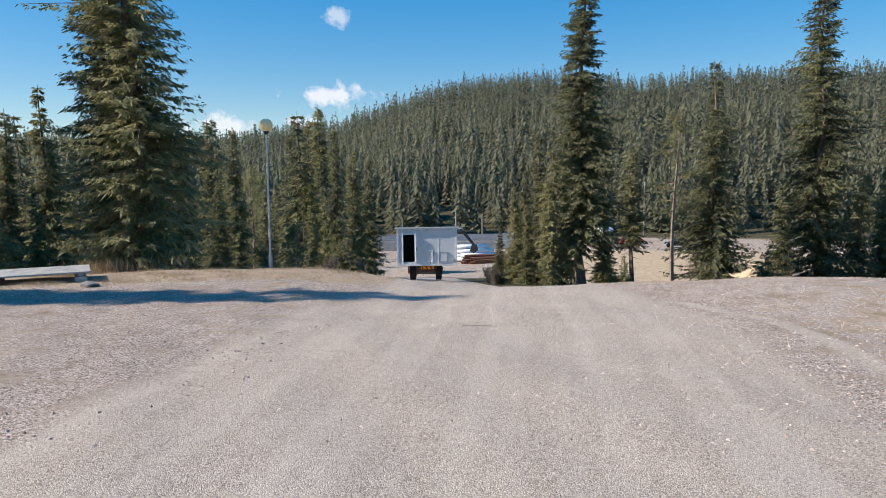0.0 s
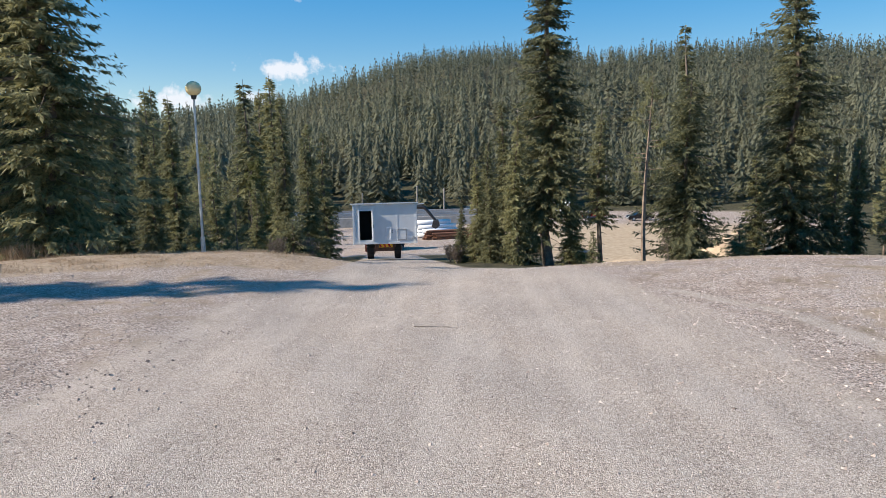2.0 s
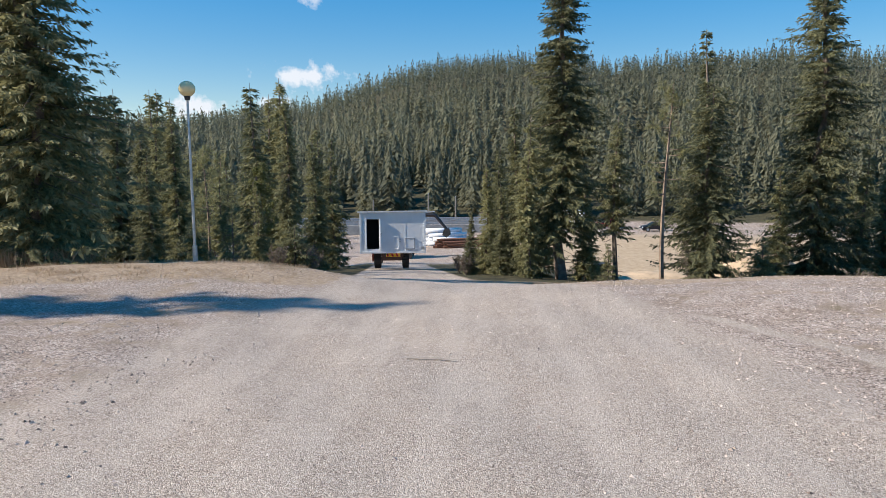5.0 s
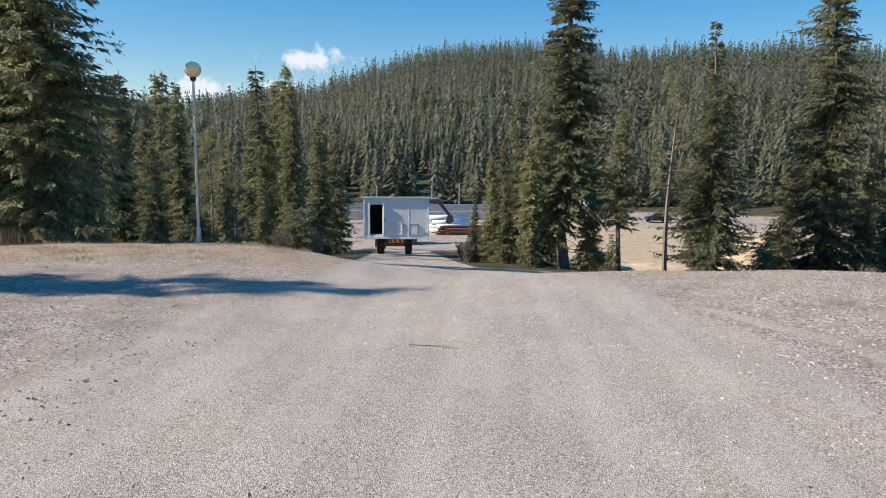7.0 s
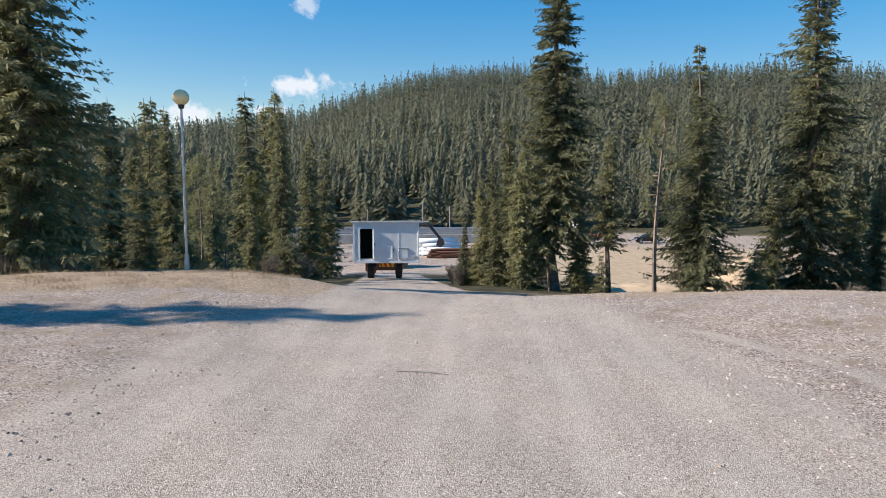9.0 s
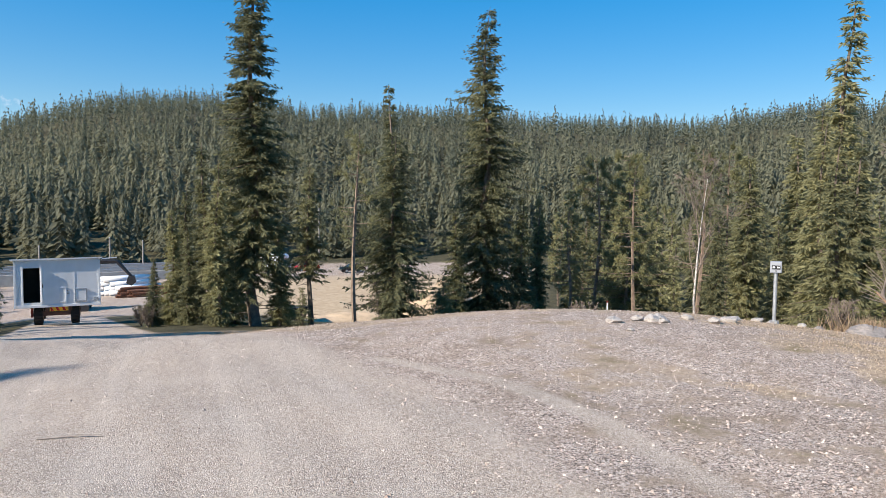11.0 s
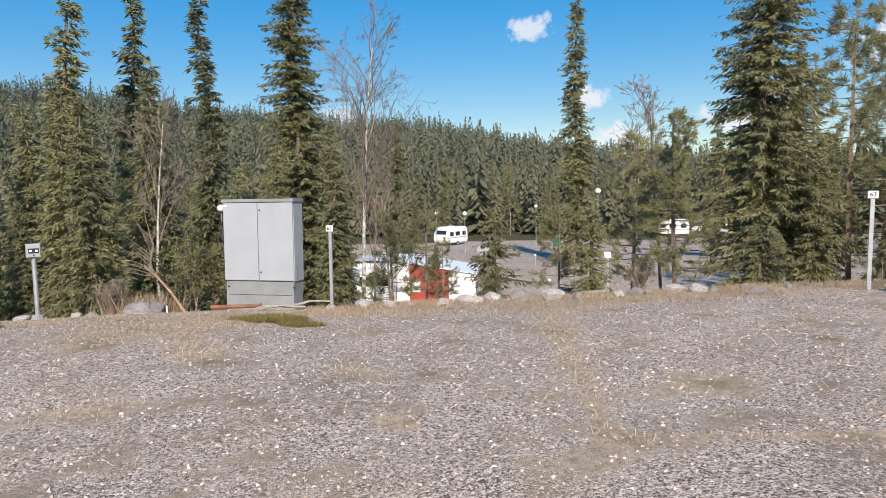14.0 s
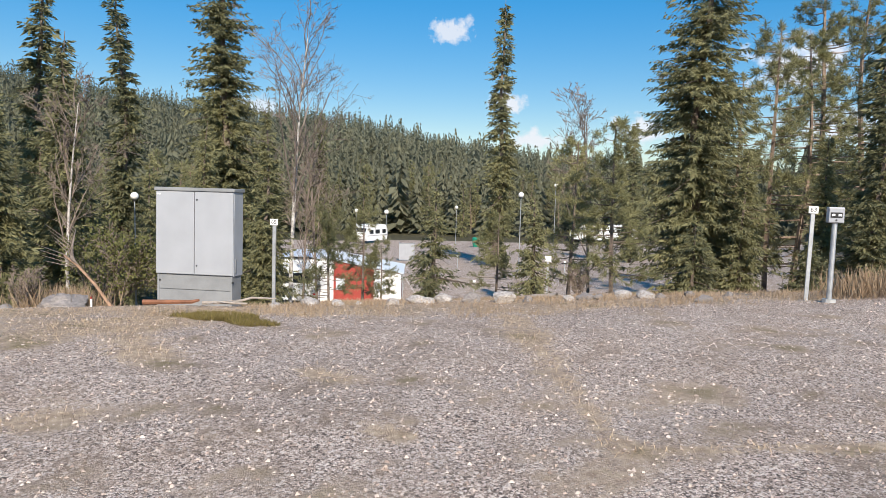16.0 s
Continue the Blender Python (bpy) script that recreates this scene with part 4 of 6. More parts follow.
wood_rng = np.random.default_rng(5)
placed = [(t[1], t[2]) for t in TREES]
made = 0
for tries in range(6000):
    if made >= 290:
        break
    if tries % 7 == 6:
        b, d = wood_rng.uniform(-100, -60), wood_rng.uniform(112, 150)
    elif tries % 5 < 2:
        b, d = wood_rng.uniform(18, 66), wood_rng.uniform(26, 110)
    elif tries % 5 < 4:
        b, d = wood_rng.uniform(-64, -20), wood_rng.uniform(27, 105)
    else:
        b, d = wood_rng.uniform(-125, -98), wood_rng.uniform(24, 90)
    x, y = CX - math.sin(radians(b)) * d, CY + math.cos(radians(b)) * d
    if not clear_of(x, y, d, b) or min((x - p) ** 2 + (y - q) ** 2 for p, q in placed) < (1.8 + d * 0.022) ** 2:
        continue
    kind = str(wood_rng.choice(["wood_a", "wood_b", "wood_c", "wood_d", "wood_pine"], p=[0.20, 0.17, 0.14, 0.12, 0.37] if b < -20 else [0.28, 0.24, 0.18, 0.16, 0.14]))
    grow = 0.82 if b < -20 else 0.95
    s = grow * wood_rng.uniform(0.75, 1.2) * (0.80 + 0.0055 * d)
    pine = kind.endswith("pine")
    plant(kind, "pine" if pine else "spruce", "pine of the surrounding wood" if pine else "spruce of the surrounding wood", "tree", x, y, s, float(wood_rng.uniform(0, 360)), "trees of the near wood")
    placed.append((x, y))
    made += 1


# ---- far woods on the hills ----
def far_tree(seed, tiers, blades, width):
    g = np.random.default_rng(seed)
    v, f = [], []
    for k in range(tiers):
        z0 = 0.10 + 0.86 * k / tiers
        rad = width * (1 - k / tiers) ** 0.85 + 0.012
        for q in range(blades):
            a = g.uniform(0, 2 * np.pi)
            rr, zz = rad * g.uniform(0.55, 1.2), z0 + g.uniform(-0.03, 0.03)
            c, s = np.cos(a), np.sin(a)
            r0 = rr * g.uniform(0.05, 0.45)
            rm = (r0 + rr) / 2
            wv = 0.17 * rr + 0.007
            tip = g.uniform(-0.9, 0.9) * wv
            n = len(v)
            v += [(c * r0, s * r0, zz + 0.05), (c * rm - s * wv, s * rm + c * wv, zz + 0.015 + tip), (c * rr, s * rr, zz - g.uniform(0.0, 0.05)), (c * rm + s * wv, s * rm - c * wv, zz + 0.015 - tip)]
            f.append((n, n + 1, n + 2, n + 3))
    n = len(v)
    v += [(0.012, 0, 0), (-0.008, 0.01, 0), (-0.006, -0.011, 0), (0, 0, 1.0)]
    f += [(n, n + 1, n + 3, n + 3), (n + 1, n + 2, n + 3, n + 3), (n + 2, n, n + 3, n + 3)]
    return np.array(v), np.array(f)


def woods(name, count, near, far, tiers, blades, seed, label, tall=1.0):
    g = np.random.default_rng(seed)
    forms = [far_tree(seed + k, tiers, blades, (0.13, 0.16, 0.19, 0.15)[k]) for k in range(4)]
    forms = [(v, f[f[:, 2] != f[:, 3]]) for v, f in forms]
    b = g.uniform(-125, 68, count)
    d = np.sqrt(g.uniform(near ** 2, far ** 2, count))
    x, y = CX - np.sin(np.radians(b)) * d, CY + np.cos(np.radians(b)) * d
    rail = (b > -24) & (b < 28) & (d < 138)
    keep = ~rail
    x, y, d = x[keep], y[keep], d[keep]
    z = land(x, y) - 0.4
    h = tall * g.uniform(6.0, 12.0, len(x)) * np.where(g.random(len(x)) < 0.12, 1.3, 1)
    w = h * g.uniform(0.9, 1.4, len(x))
    a = g.uniform(0, 2 * np.pi, len(x))
    pick = g.integers(0, 4, len(x))
    vs, fs, n0 = [], [], 0
    for k in range(4):
        m = pick == k
        v, f = forms[k]
        c, s = np.cos(a[m])[:, None], np.sin(a[m])[:, None]
        px = (v[None, :, 0] * c - v[None, :, 1] * s) * w[m][:, None] + x[m][:, None]
        py = (v[None, :, 0] * s + v[None, :, 1] * c) * w[m][:, None] + y[m][:, None]
        pz = v[None, :, 2] * h[m][:, None] + z[m][:, None]
        p = np.stack([px, py, pz], -1)
        fs.append((f[None] + (np.arange(m.sum()) * len(v))[:, None, None] + n0).reshape(-1, 4))
        vs.append(p.reshape(-1, 3))
        n0 += p.shape[0] * p.shape[1]
    ob = new(name, mesh_from(name, np.concatenate(vs), np.concatenate(fs), M_FAR))
    return tagged(ob, label, "woods", kind="stuff")


woods("hillside_woods", 2700, 116, 215, 18, 9, 31, "dense spruce and pine wood at the foot of the hills", 1.1)
woods("slope_woods", 4200, 215, 340, 12, 6, 51, "dense conifer forest on the hills' lower slopes", 1.3)
woods("hilltop_woods", 12000, 340, 640, 8, 4, 41, "dense conifer forest covering the hills behind", 1.35)


# ---- small mesh tools ----
def box(bm, x0, y0, z0, x1, y1, z1, bevel=0.0, m=None):
    vs = [bm.verts.new((x, y, z)) for x in (x0, x1) for y in (y0, y1) for z in (z0, z1)]
    fs = [bm.faces.new([vs[k] for k in q]) for q in ((0, 1, 3, 2), (4, 6, 7, 5), (0, 4, 5, 1), (2, 3, 7, 6), (0, 2, 6, 4), (1, 5, 7, 3))]
    if bevel:
        es = list({e for f in fs for e in f.edges})
        got = bmesh.ops.bevel(bm, geom=es, offset=bevel, segments=2, affect="EDGES", profile=0.6)
        vs = list({v for f in got["faces"] for v in f.verts} | {v for v in vs if v.is_valid})
    if m is not None:
        bmesh.ops.transform(bm, matrix=m, verts=[v for v in vs if v.is_valid])
    return bm


def rod(bm, a, b, r, r2=None, seg=14, caps=True):
    a, b = Vector(a), Vector(b)
    m = Matrix.Translation((a + b) / 2) @ (b - a).to_track_quat("Z", "Y").to_matrix().to_4x4()
    bmesh.ops.create_cone(bm, cap_ends=caps, segments=seg, radius1=r, radius2=r if r2 is None else r2, depth=(b - a).length, matrix=m)
    return bm


def ball(bm, c, r, squash=1.0, u=24, v=16):
    bmesh.ops.create_uvsphere(bm, u_segments=u, v_segments=v, radius=r, matrix=Matrix.Translation(c) @ Matrix.Diagonal((1, 1, squash, 1)))
    for f in bm.faces:
        f.smooth = True
    return bm


def prism(bm, outline, y0, y1, m=None):
    """A solid whose side outline (x, z) is drawn out from y0 to y1."""
    a = [bm.verts.new((x, y0, z)) for x, z in outline]
    b = [bm.verts.new((x, y1, z)) for x, z in outline]
    n = len(a)
    bm.faces.new(a)
    bm.faces.new(b[::-1])
    for k in range(n):
        bm.faces.new((a[k], b[k], b[(k + 1) % n], a[(k + 1) % n]))
    bmesh.ops.recalc_face_normals(bm, faces=bm.faces)
    if m is not None:
        bmesh.ops.transform(bm, matrix=m, verts=a + b)
    return bm


def B():
    return bmesh.new()


def thing(name, m, label, category, group=""):
    ob = new(name)
    ob.matrix_basis = m
    return tagged(ob, label, category, group)


def letters(name, text, size, parent, m):
    cu = bpy.data.curves.new(name, "FONT")
    cu.body, cu.size, cu.extrude, cu.align_x, cu.align_y = text, size, 0.002, "CENTER", "CENTER"
    tmp = bpy.data.objects.new(name, cu)
    scene.collection.objects.link(tmp)
    me = bpy.data.meshes.new_from_object(tmp.evaluated_get(bpy.context.evaluated_depsgraph_get()))
    bpy.data.objects.remove(tmp)
    me.materials.clear()
    me.materials.append(M_INK)
    ob = part(name, me, M_INK, parent)
    ob.matrix_basis = m
    return ob


# ---- globe lamps ----
def globe_lamp(x, y, top, globe_r, glass, label, z=None):
    z = ground_z(x, y) - 0.05 if z is None else z
    h = top - z
    ob = thing("street_lamp", pose(x, y, z), label, "lamp", "globe lamps")
    part("sleeve", rod(B(), (0, 0, -0.1), (0, 0, 0.42), 0.062, 0.055), M_GALV, ob)
    part("pole", rod(B(), (0, 0, 0.3), (0, 0, h - globe_r), 0.036, 0.026), M_GALV, ob)
    part("collar", rod(B(), (0, 0, h - globe_r - 0.07), (0, 0, h - globe_r * 0.86), 0.055, 0.075), M_EXC, ob, "dark collar")
    part("globe", ball(B(), (0, 0, h), globe_r, 0.97), glass, ob)
    return ob


globe_lamp(-8.58, 16.81, 3.57, 0.185, M_GLOBE, "galvanised lamp post with a yellowed globe on the grass edge")
for lx, ly, lz, lr in ((31.3, 25.1, 0.79, 0.19), (85.7, 30.7, -1.78, 0.24), (71.2, 23.0, -1.21, 0.24), (90.5, 18.5, -1.1, 0.22), (51.45, 7.8, 1.16, 0.20), (81.5, 5.6, 2.05, 0.22)):
    globe_lamp(lx, ly, lz, lr, M_GLOBEW, "lamp post with a white globe beside the camping yard")


# ---- the wheeled site hut on the road ----
def wheel(parent, x, y, z, r, w):
    bm = rod(B(), (x - w / 2, y, z), (x + w / 2, y, z), r, seg=28)
    es = [e for e in bm.edges if abs((e.verts[0].co - e.verts[1].co).x) < 1e-4]
    bmesh.ops.bevel(bm, geom=es, offset=0.06, segments=2, affect="EDGES")
    for k in range(22):
        a = 2 * math.pi * k / 22
        box(bm, -w * 0.46, -0.035, r - 0.02, w * 0.46, 0.035, r + 0.025, 0, Matrix.Translation((x, y, z)) @ Matrix.Rotation(a, 4, "X"))
    t = part("tyre", bm, M_TYRE, parent)
    part("rim", rod(B(), (x - w / 2 - 0.012, y, z), (x + w / 2 + 0.012, y, z), r * 0.5, seg=20), M_RIM, t)
    return t


def site_hut():
    """Hut 3.25 m wide on a wagon; its end wall faces -y."""
    yaw = 13.5
    x, y = -8.75, 35.1
    gz = ground_z(x, y) - 0.01
    ob = thing("site_hut_trailer", pose(x, y, gz, 0, 0, yaw), "white site hut with an open doorway carried on a wheeled wagon", "trailer")
    w, z0, z1, ln = 1.64, 0.86, 2.90, 4.6
    dx0, dx1, dz0, dz1 = -1.30, -0.68, 1.06, 2.56
    t = 0.07
    bm = B()
    box(bm, -w, 0, z0, dx0, t, z1, 0)
    box(bm, dx1, 0, z0, w, t, z1, 0)
    box(bm, dx0, 0, dz1, dx1, t, z1, 0)
    box(bm, dx0, 0, z0, dx1, t, dz0, 0)
    part("end_wall", bm, M_WHITE, ob)
    for sx in (-w, w - t):
        bm = box(B(), sx, t, z0, sx + t, ln, z1)
        for v in bm.verts:
            if v.co.y > 1 and v.co.z > z0 + 1:
                v.co.z -= 0.42
        part("side_wall", bm, M_WHITE, ob)
    part("back_wall", box(B(), -w + t, ln - t, z0, w - t, ln, z1 - 0.43), M_WHITE, ob)
    # near-black floor and sheet: the hut's inner shade is put into their colour
    part("floor_pan", box(B(), -w + t, t, z0, w - t, ln - t, z0 + 0.1), M_DARKIN, ob)
    part("lining", box(B(), -w + t + 0.01, 1.4, z0 + 0.11, w - t - 0.01, 1.45, z1 - 0.16), M_DARKIN, ob, "near-black sheet standing for the shade inside")
    bm = prism(B(), [(-w - 0.12, z1 + 0.0), (w + 0.10, z1 + 0.03), (w + 0.10, z1 + 0.09), (-w - 0.12, z1 + 0.06)], -0.10, ln + 0.1)
    for v in bm.verts:
        v.co.z -= 0.42 * max(0, v.co.y) / ln
    part("roof", bm, M_WHITE, ob)
    bm = B()
    box(bm, -w - 0.01, -0.025, z0 - 0.02, w + 0.01, 0, z0 + 0.09, 0.008)
    part("sill_strip", bm, M_WHITE, ob)
    for cx in (-w, w - 0.07):
        part("corner_trim", box(B(), cx - 0.008, -0.022, z0 + 0.1, cx + 0.078, 0, z1 - 0.03, 0.006), M_WHITE, ob)
    part("wall_seam", box(B(), 0.62, -0.008, z0 + 0.1, 0.65, 0, z1 - 0.03), M_WHITE, ob)
    for a, b in ((dx0 - 0.05, dx0), (dx1, dx1 + 0.05)):
        part("door_jamb", box(B(), a, -0.03, dz0 - 0.05, b, 0.08, dz1 + 0.05, 0.006), M_WHITE, ob)
    part("door_head", box(B(), dx0, -0.03, dz1, dx1, 0.08, dz1 + 0.05, 0.006), M_WHITE, ob)
    # upright flange added at the jamb, its depth chosen for the wall shadow
    leaf = part("door_leaf", box(B(), dx1 + 0.052, -0.11, dz0, dx1 + 0.088, -0.002, dz1, 0.004), M_WHITE, ob, "narrow upright flange sized for the shadow it casts")
    part("handle", rod(B(), (dx1 + 0.1, -0.08, 1.7), (dx1 + 0.1, -0.08, 1.86), 0.014), M_EXC, leaf)
    # outline of a small cupboard door and a framed hatch
    for nm, hx0, hx1, hz0, hz1, th in (("cupboard_door", 0.06, 0.28, 1.08, 1.66, 0.02), ("hatch", 0.66, 1.06, 1.08, 1.58, 0.03)):
        d = part(nm, box(B(), hx0, -th, hz0, hx1, -0.001, hz1, 0.006), M_WHITE, ob)
        for q in ((hx0 - 0.035, hz0 - 0.035, hx0, hz1 + 0.035), (hx1, hz0 - 0.035, hx1 + 0.035, hz1 + 0.035), (hx0, hz0 - 0.035, hx1, hz0), (hx0, hz1, hx1, hz1 + 0.035)):
            part("frame", box(B(), q[0], -th - 0.014, q[1], q[2], -0.001, q[3], 0.004), M_CABINET if nm == "hatch" else M_WHITE, d)
    for hz in (1.42, 1.54):
        part("latch", rod(B(), (0.36, -0.04, hz), (0.36, 0, hz), 0.025), M_EXC, ob)
    bm = rod(B(), (1.47, -0.12, 1.14), (1.47, 0.0, 1.14), 0.075)
    bm = rod(bm, (1.47, -0.13, 1.14), (1.47, -0.10, 1.14), 0.09)
    part("vent_cap", bm, M_GALV, ob, "steel vent cap")
    # wagon
    for cx in (-0.45, 0.45):
        part("beam", box(B(), cx - 0.06, 0.15, z0 - 0.22, cx + 0.06, ln + 1.2, z0 - 0.02, 0.01), M_FRAME, ob)
    part("rear_beam", box(B(), -0.75, 0.35, 0.42, 0.75, 0.5, 0.62, 0.012), M_FRAME, ob)
    part("axle", rod(B(), (-0.75, 0.75, 0.46), (0.75, 0.75, 0.46), 0.06), M_FRAME, ob)
    plate = part("warning_plate", box(B(), -0.36, 0.30, 0.62, 0.36, 0.325, 0.86, 0.004), M_YELLOW, ob, "yellow warning plate with red stripes")
    for k in range(3):
        part("stripe", prism(B(), [(-0.30 + 0.24 * k, 0.635), (-0.20 + 0.24 * k, 0.635), (-0.30 + 0.24 * k, 0.845), (-0.40 + 0.24 * k if k else -0.345, 0.845)], 0.290, 0.299), M_REDCAR, plate)
    for cx in (-0.80, 0.62):
        wheel(ob, cx, 0.75, 0.50, 0.5, 0.34)
        wheel(ob, cx, 2.6, 0.50, 0.5, 0.34)
    part("mudguard", box(B(), -1.08, 0.55, 0.35, -1.0, 0.75, 0.88, 0.01), M_RED, ob, "faded red side marker")
    return ob


site_hut()


# ---- weathered deck at the grass edge ----
deck_z = ground_z(-12, 11)
deck = thing("wooden_deck", pose(-12.1, 11.2, deck_z, 0, 0, 42), "low weathered grey board platform on blocks", "platform")
for k in range(9):
    part("board", box(B(), -1.8, -0.72 + 0.16 * k, 0.16, 1.8, -0.575 + 0.16 * k, 0.195, 0.005), M_DECK, deck)
for bx in (-1.6, 0.0, 1.6):
    part("joist", box(B(), bx - 0.05, -0.7, 0.085, bx + 0.05, 0.7, 0.158, 0.004), M_DECK, deck)
    for by in (-0.6, 0.6):
        part("block", box(B(), bx - 0.12, by - 0.1, -0.12, bx + 0.12, by + 0.1, 0.083, 0.01), M_ROCK, deck)


# ---- steel distribution cabinet ----
def cabinet():
    ob = thing("distribution_cabinet", pose(11.78, 10.79, -0.36, -1.5, 0, -87.5), "tall grey two-door steel distribution cabinet on a plinth", "electric cabinet")
    w, d, z0, z1 = 0.672, 0.36, 0.44, 1.82
    part("body", box(B(), -w, 0.02, z0, w, d, z1, 0.006), M_CABINET, ob)
    part("lid", box(B(), -w - 0.02, -0.03, z1 - 0.002, w + 0.02, d + 0.02, z1 + 0.055, 0.01), M_CABLOW, ob)
    for a, b in ((-w + 0.006, -0.006), (0.006, w - 0.006)):
        dr = part("door", box(B(), a, -0.012, z0 + 0.015, b, 0.018, z1 - 0.012, 0.007), M_CABINET, ob)
        for hz in (z0 + 0.16, z1 - 0.14):
            if a > 0:
                part("lock", rod(B(), (a + 0.04, -0.022, hz), (a + 0.04, -0.012, hz), 0.014), M_EXC, dr)
        if a < 0:
            part("plate", box(B(), a + 0.02, -0.018, z1 - 0.07, a + 0.08, -0.0125, z1 - 0.045), M_SIGN, dr)
    part("side_bead", box(B(), w, 0.06, z0 + 0.05, w + 0.010, 0.10, z0 + 0.28, 0.002), M_CABLOW, ob)
    bm = box(B(), -w + 0.02, 0.03, -0.5, w - 0.02, d - 0.01, z0 - 0.002, 0.004)
    part("plinth", bm, M_CABLOW, ob)
    part("plinth_panel", box(B(), -w + 0.05, 0.012, 0.20, w - 0.05, 0.032, z0 - 0.03, 0.006), M_CABLOW, ob)
    part("plinth_panel", box(B(), -w + 0.05, 0.012, -0.45, w - 0.05, 0.032, 0.185, 0.006), M_CABLOW, ob)
    for sx in (-w + 0.02, w - 0.06):
        part("plinth_post", box(B(), sx, 0.004, -0.48, sx + 0.04, 0.03, z0 - 0.004, 0.004), M_CABLOW, ob)
        part("bolt", rod(B(), (sx + 0.045, 0.0, z0 - 0.10), (sx + 0.045, 0.02, z0 - 0.10), 0.016), M_EXC, ob)


cabinet()


# ---- numbered posts and socket pedestals ----
def number_post(x, y, z0, z1, turn, text, label):
    ob = thing("number_post", pose(x, y, z0, 0, 0.5, turn), label, "post", "pitch number posts")
    h = z1 - z0
    part("post", box(B(), -0.026, -0.020, -0.3, 0.026, 0.020, h - 0.03, 0.004), M_GALV, ob)
    pl = part("number_plate", box(B(), -0.062, -0.034, h - 0.10, 0.062, -0.0225, h, 0.004), M_SIGN, ob, "white plate with black figures")
    letters("figures", text, 0.085, pl, pose(0, -0.0365, h - 0.05, 90, 0, 0))


number_post(11.71, 9.37, -0.30, 1.06, -85, "65", "grey steel post with a white number plate")
number_post(11.85, 1.42, 0.16, 1.50, -97, "63", "grey steel post with a white number plate")


def pedestal(x, y, z0, z1, turn, label, texts):
    """Socket box on a galvanised pipe."""
    ob = thing("socket_pedestal", pose(x, y, z0, 0, 0, turn), label, "power post", "socket pedestals")
    h = z1 - z0
    part("pipe", rod(B(), (0, 0, -0.3), (0, 0, h - 0.2), 0.035), M_GALV, ob)
    part("foot", rod(B(), (0, 0, -0.1), (0, 0, 0.07), 0.11, 0.085, seg=10), M_CONC, ob)
    bx = part("socket_box", box(B(), -0.10, -0.06, h - 0.215, 0.10, 0.06, h, 0.012), M_CABINET, ob)
    part("cover", box(B(), -0.092, -0.072, h - 0.207, 0.092, -0.0605, h - 0.010, 0.006), M_CABINET, bx)
    part("socket_row", box(B(), -0.072, -0.080, h - 0.145, 0.072, -0.0725, h - 0.070, 0.004), M_INK, bx, "black socket panel")
    for k, tx in ((-1, texts[0]), (1, texts[1])):
        part("label_plate", box(B(), 0.040 * k - 0.020, -0.085, h - 0.122, 0.040 * k + 0.020, -0.0805, h - 0.092, 0.001), M_SIGN, bx)
    part("lock", rod(B(), (0, -0.08, h - 0.175), (0, -0.072, h - 0.175), 0.012), M_EXC, bx)


pedestal(9.72, 13.5, -0.30, 0.90, -38, "grey socket box on a galvanised pipe at the grass edge", ("64", "66"))
pedestal(11.65, 1.19, 0.16, 1.50, -97, "grey socket box on a galvanised pipe with a concrete foot", ("63", "64"))


def small_sign(x, y, h, label):
    ob = thing("pitch_sign", pose(x, y, ground_z(x, y) - 0.02, 0, 0, -85), label, "sign", "small pitch signs")
    part("stake", box(B(), -0.02, -0.012, -0.1, 0.02, 0.012, h - 0.08, 0.003), M_GALV, ob)
    part("plate", box(B(), -0.07, -0.022, h - 0.12, 0.07, -0.0125, h, 0.003), M_SIGN, ob)


small_sign(16.5, 5.13, 0.95, "small white plate on a steel stake")
for sx, sy in ((36.5, 9.2), (52.5, 12.5), (49.0, 4.5), (66.0, 10.0)):
    small_sign(sx, sy, 1.0, "small white plate on a steel stake")


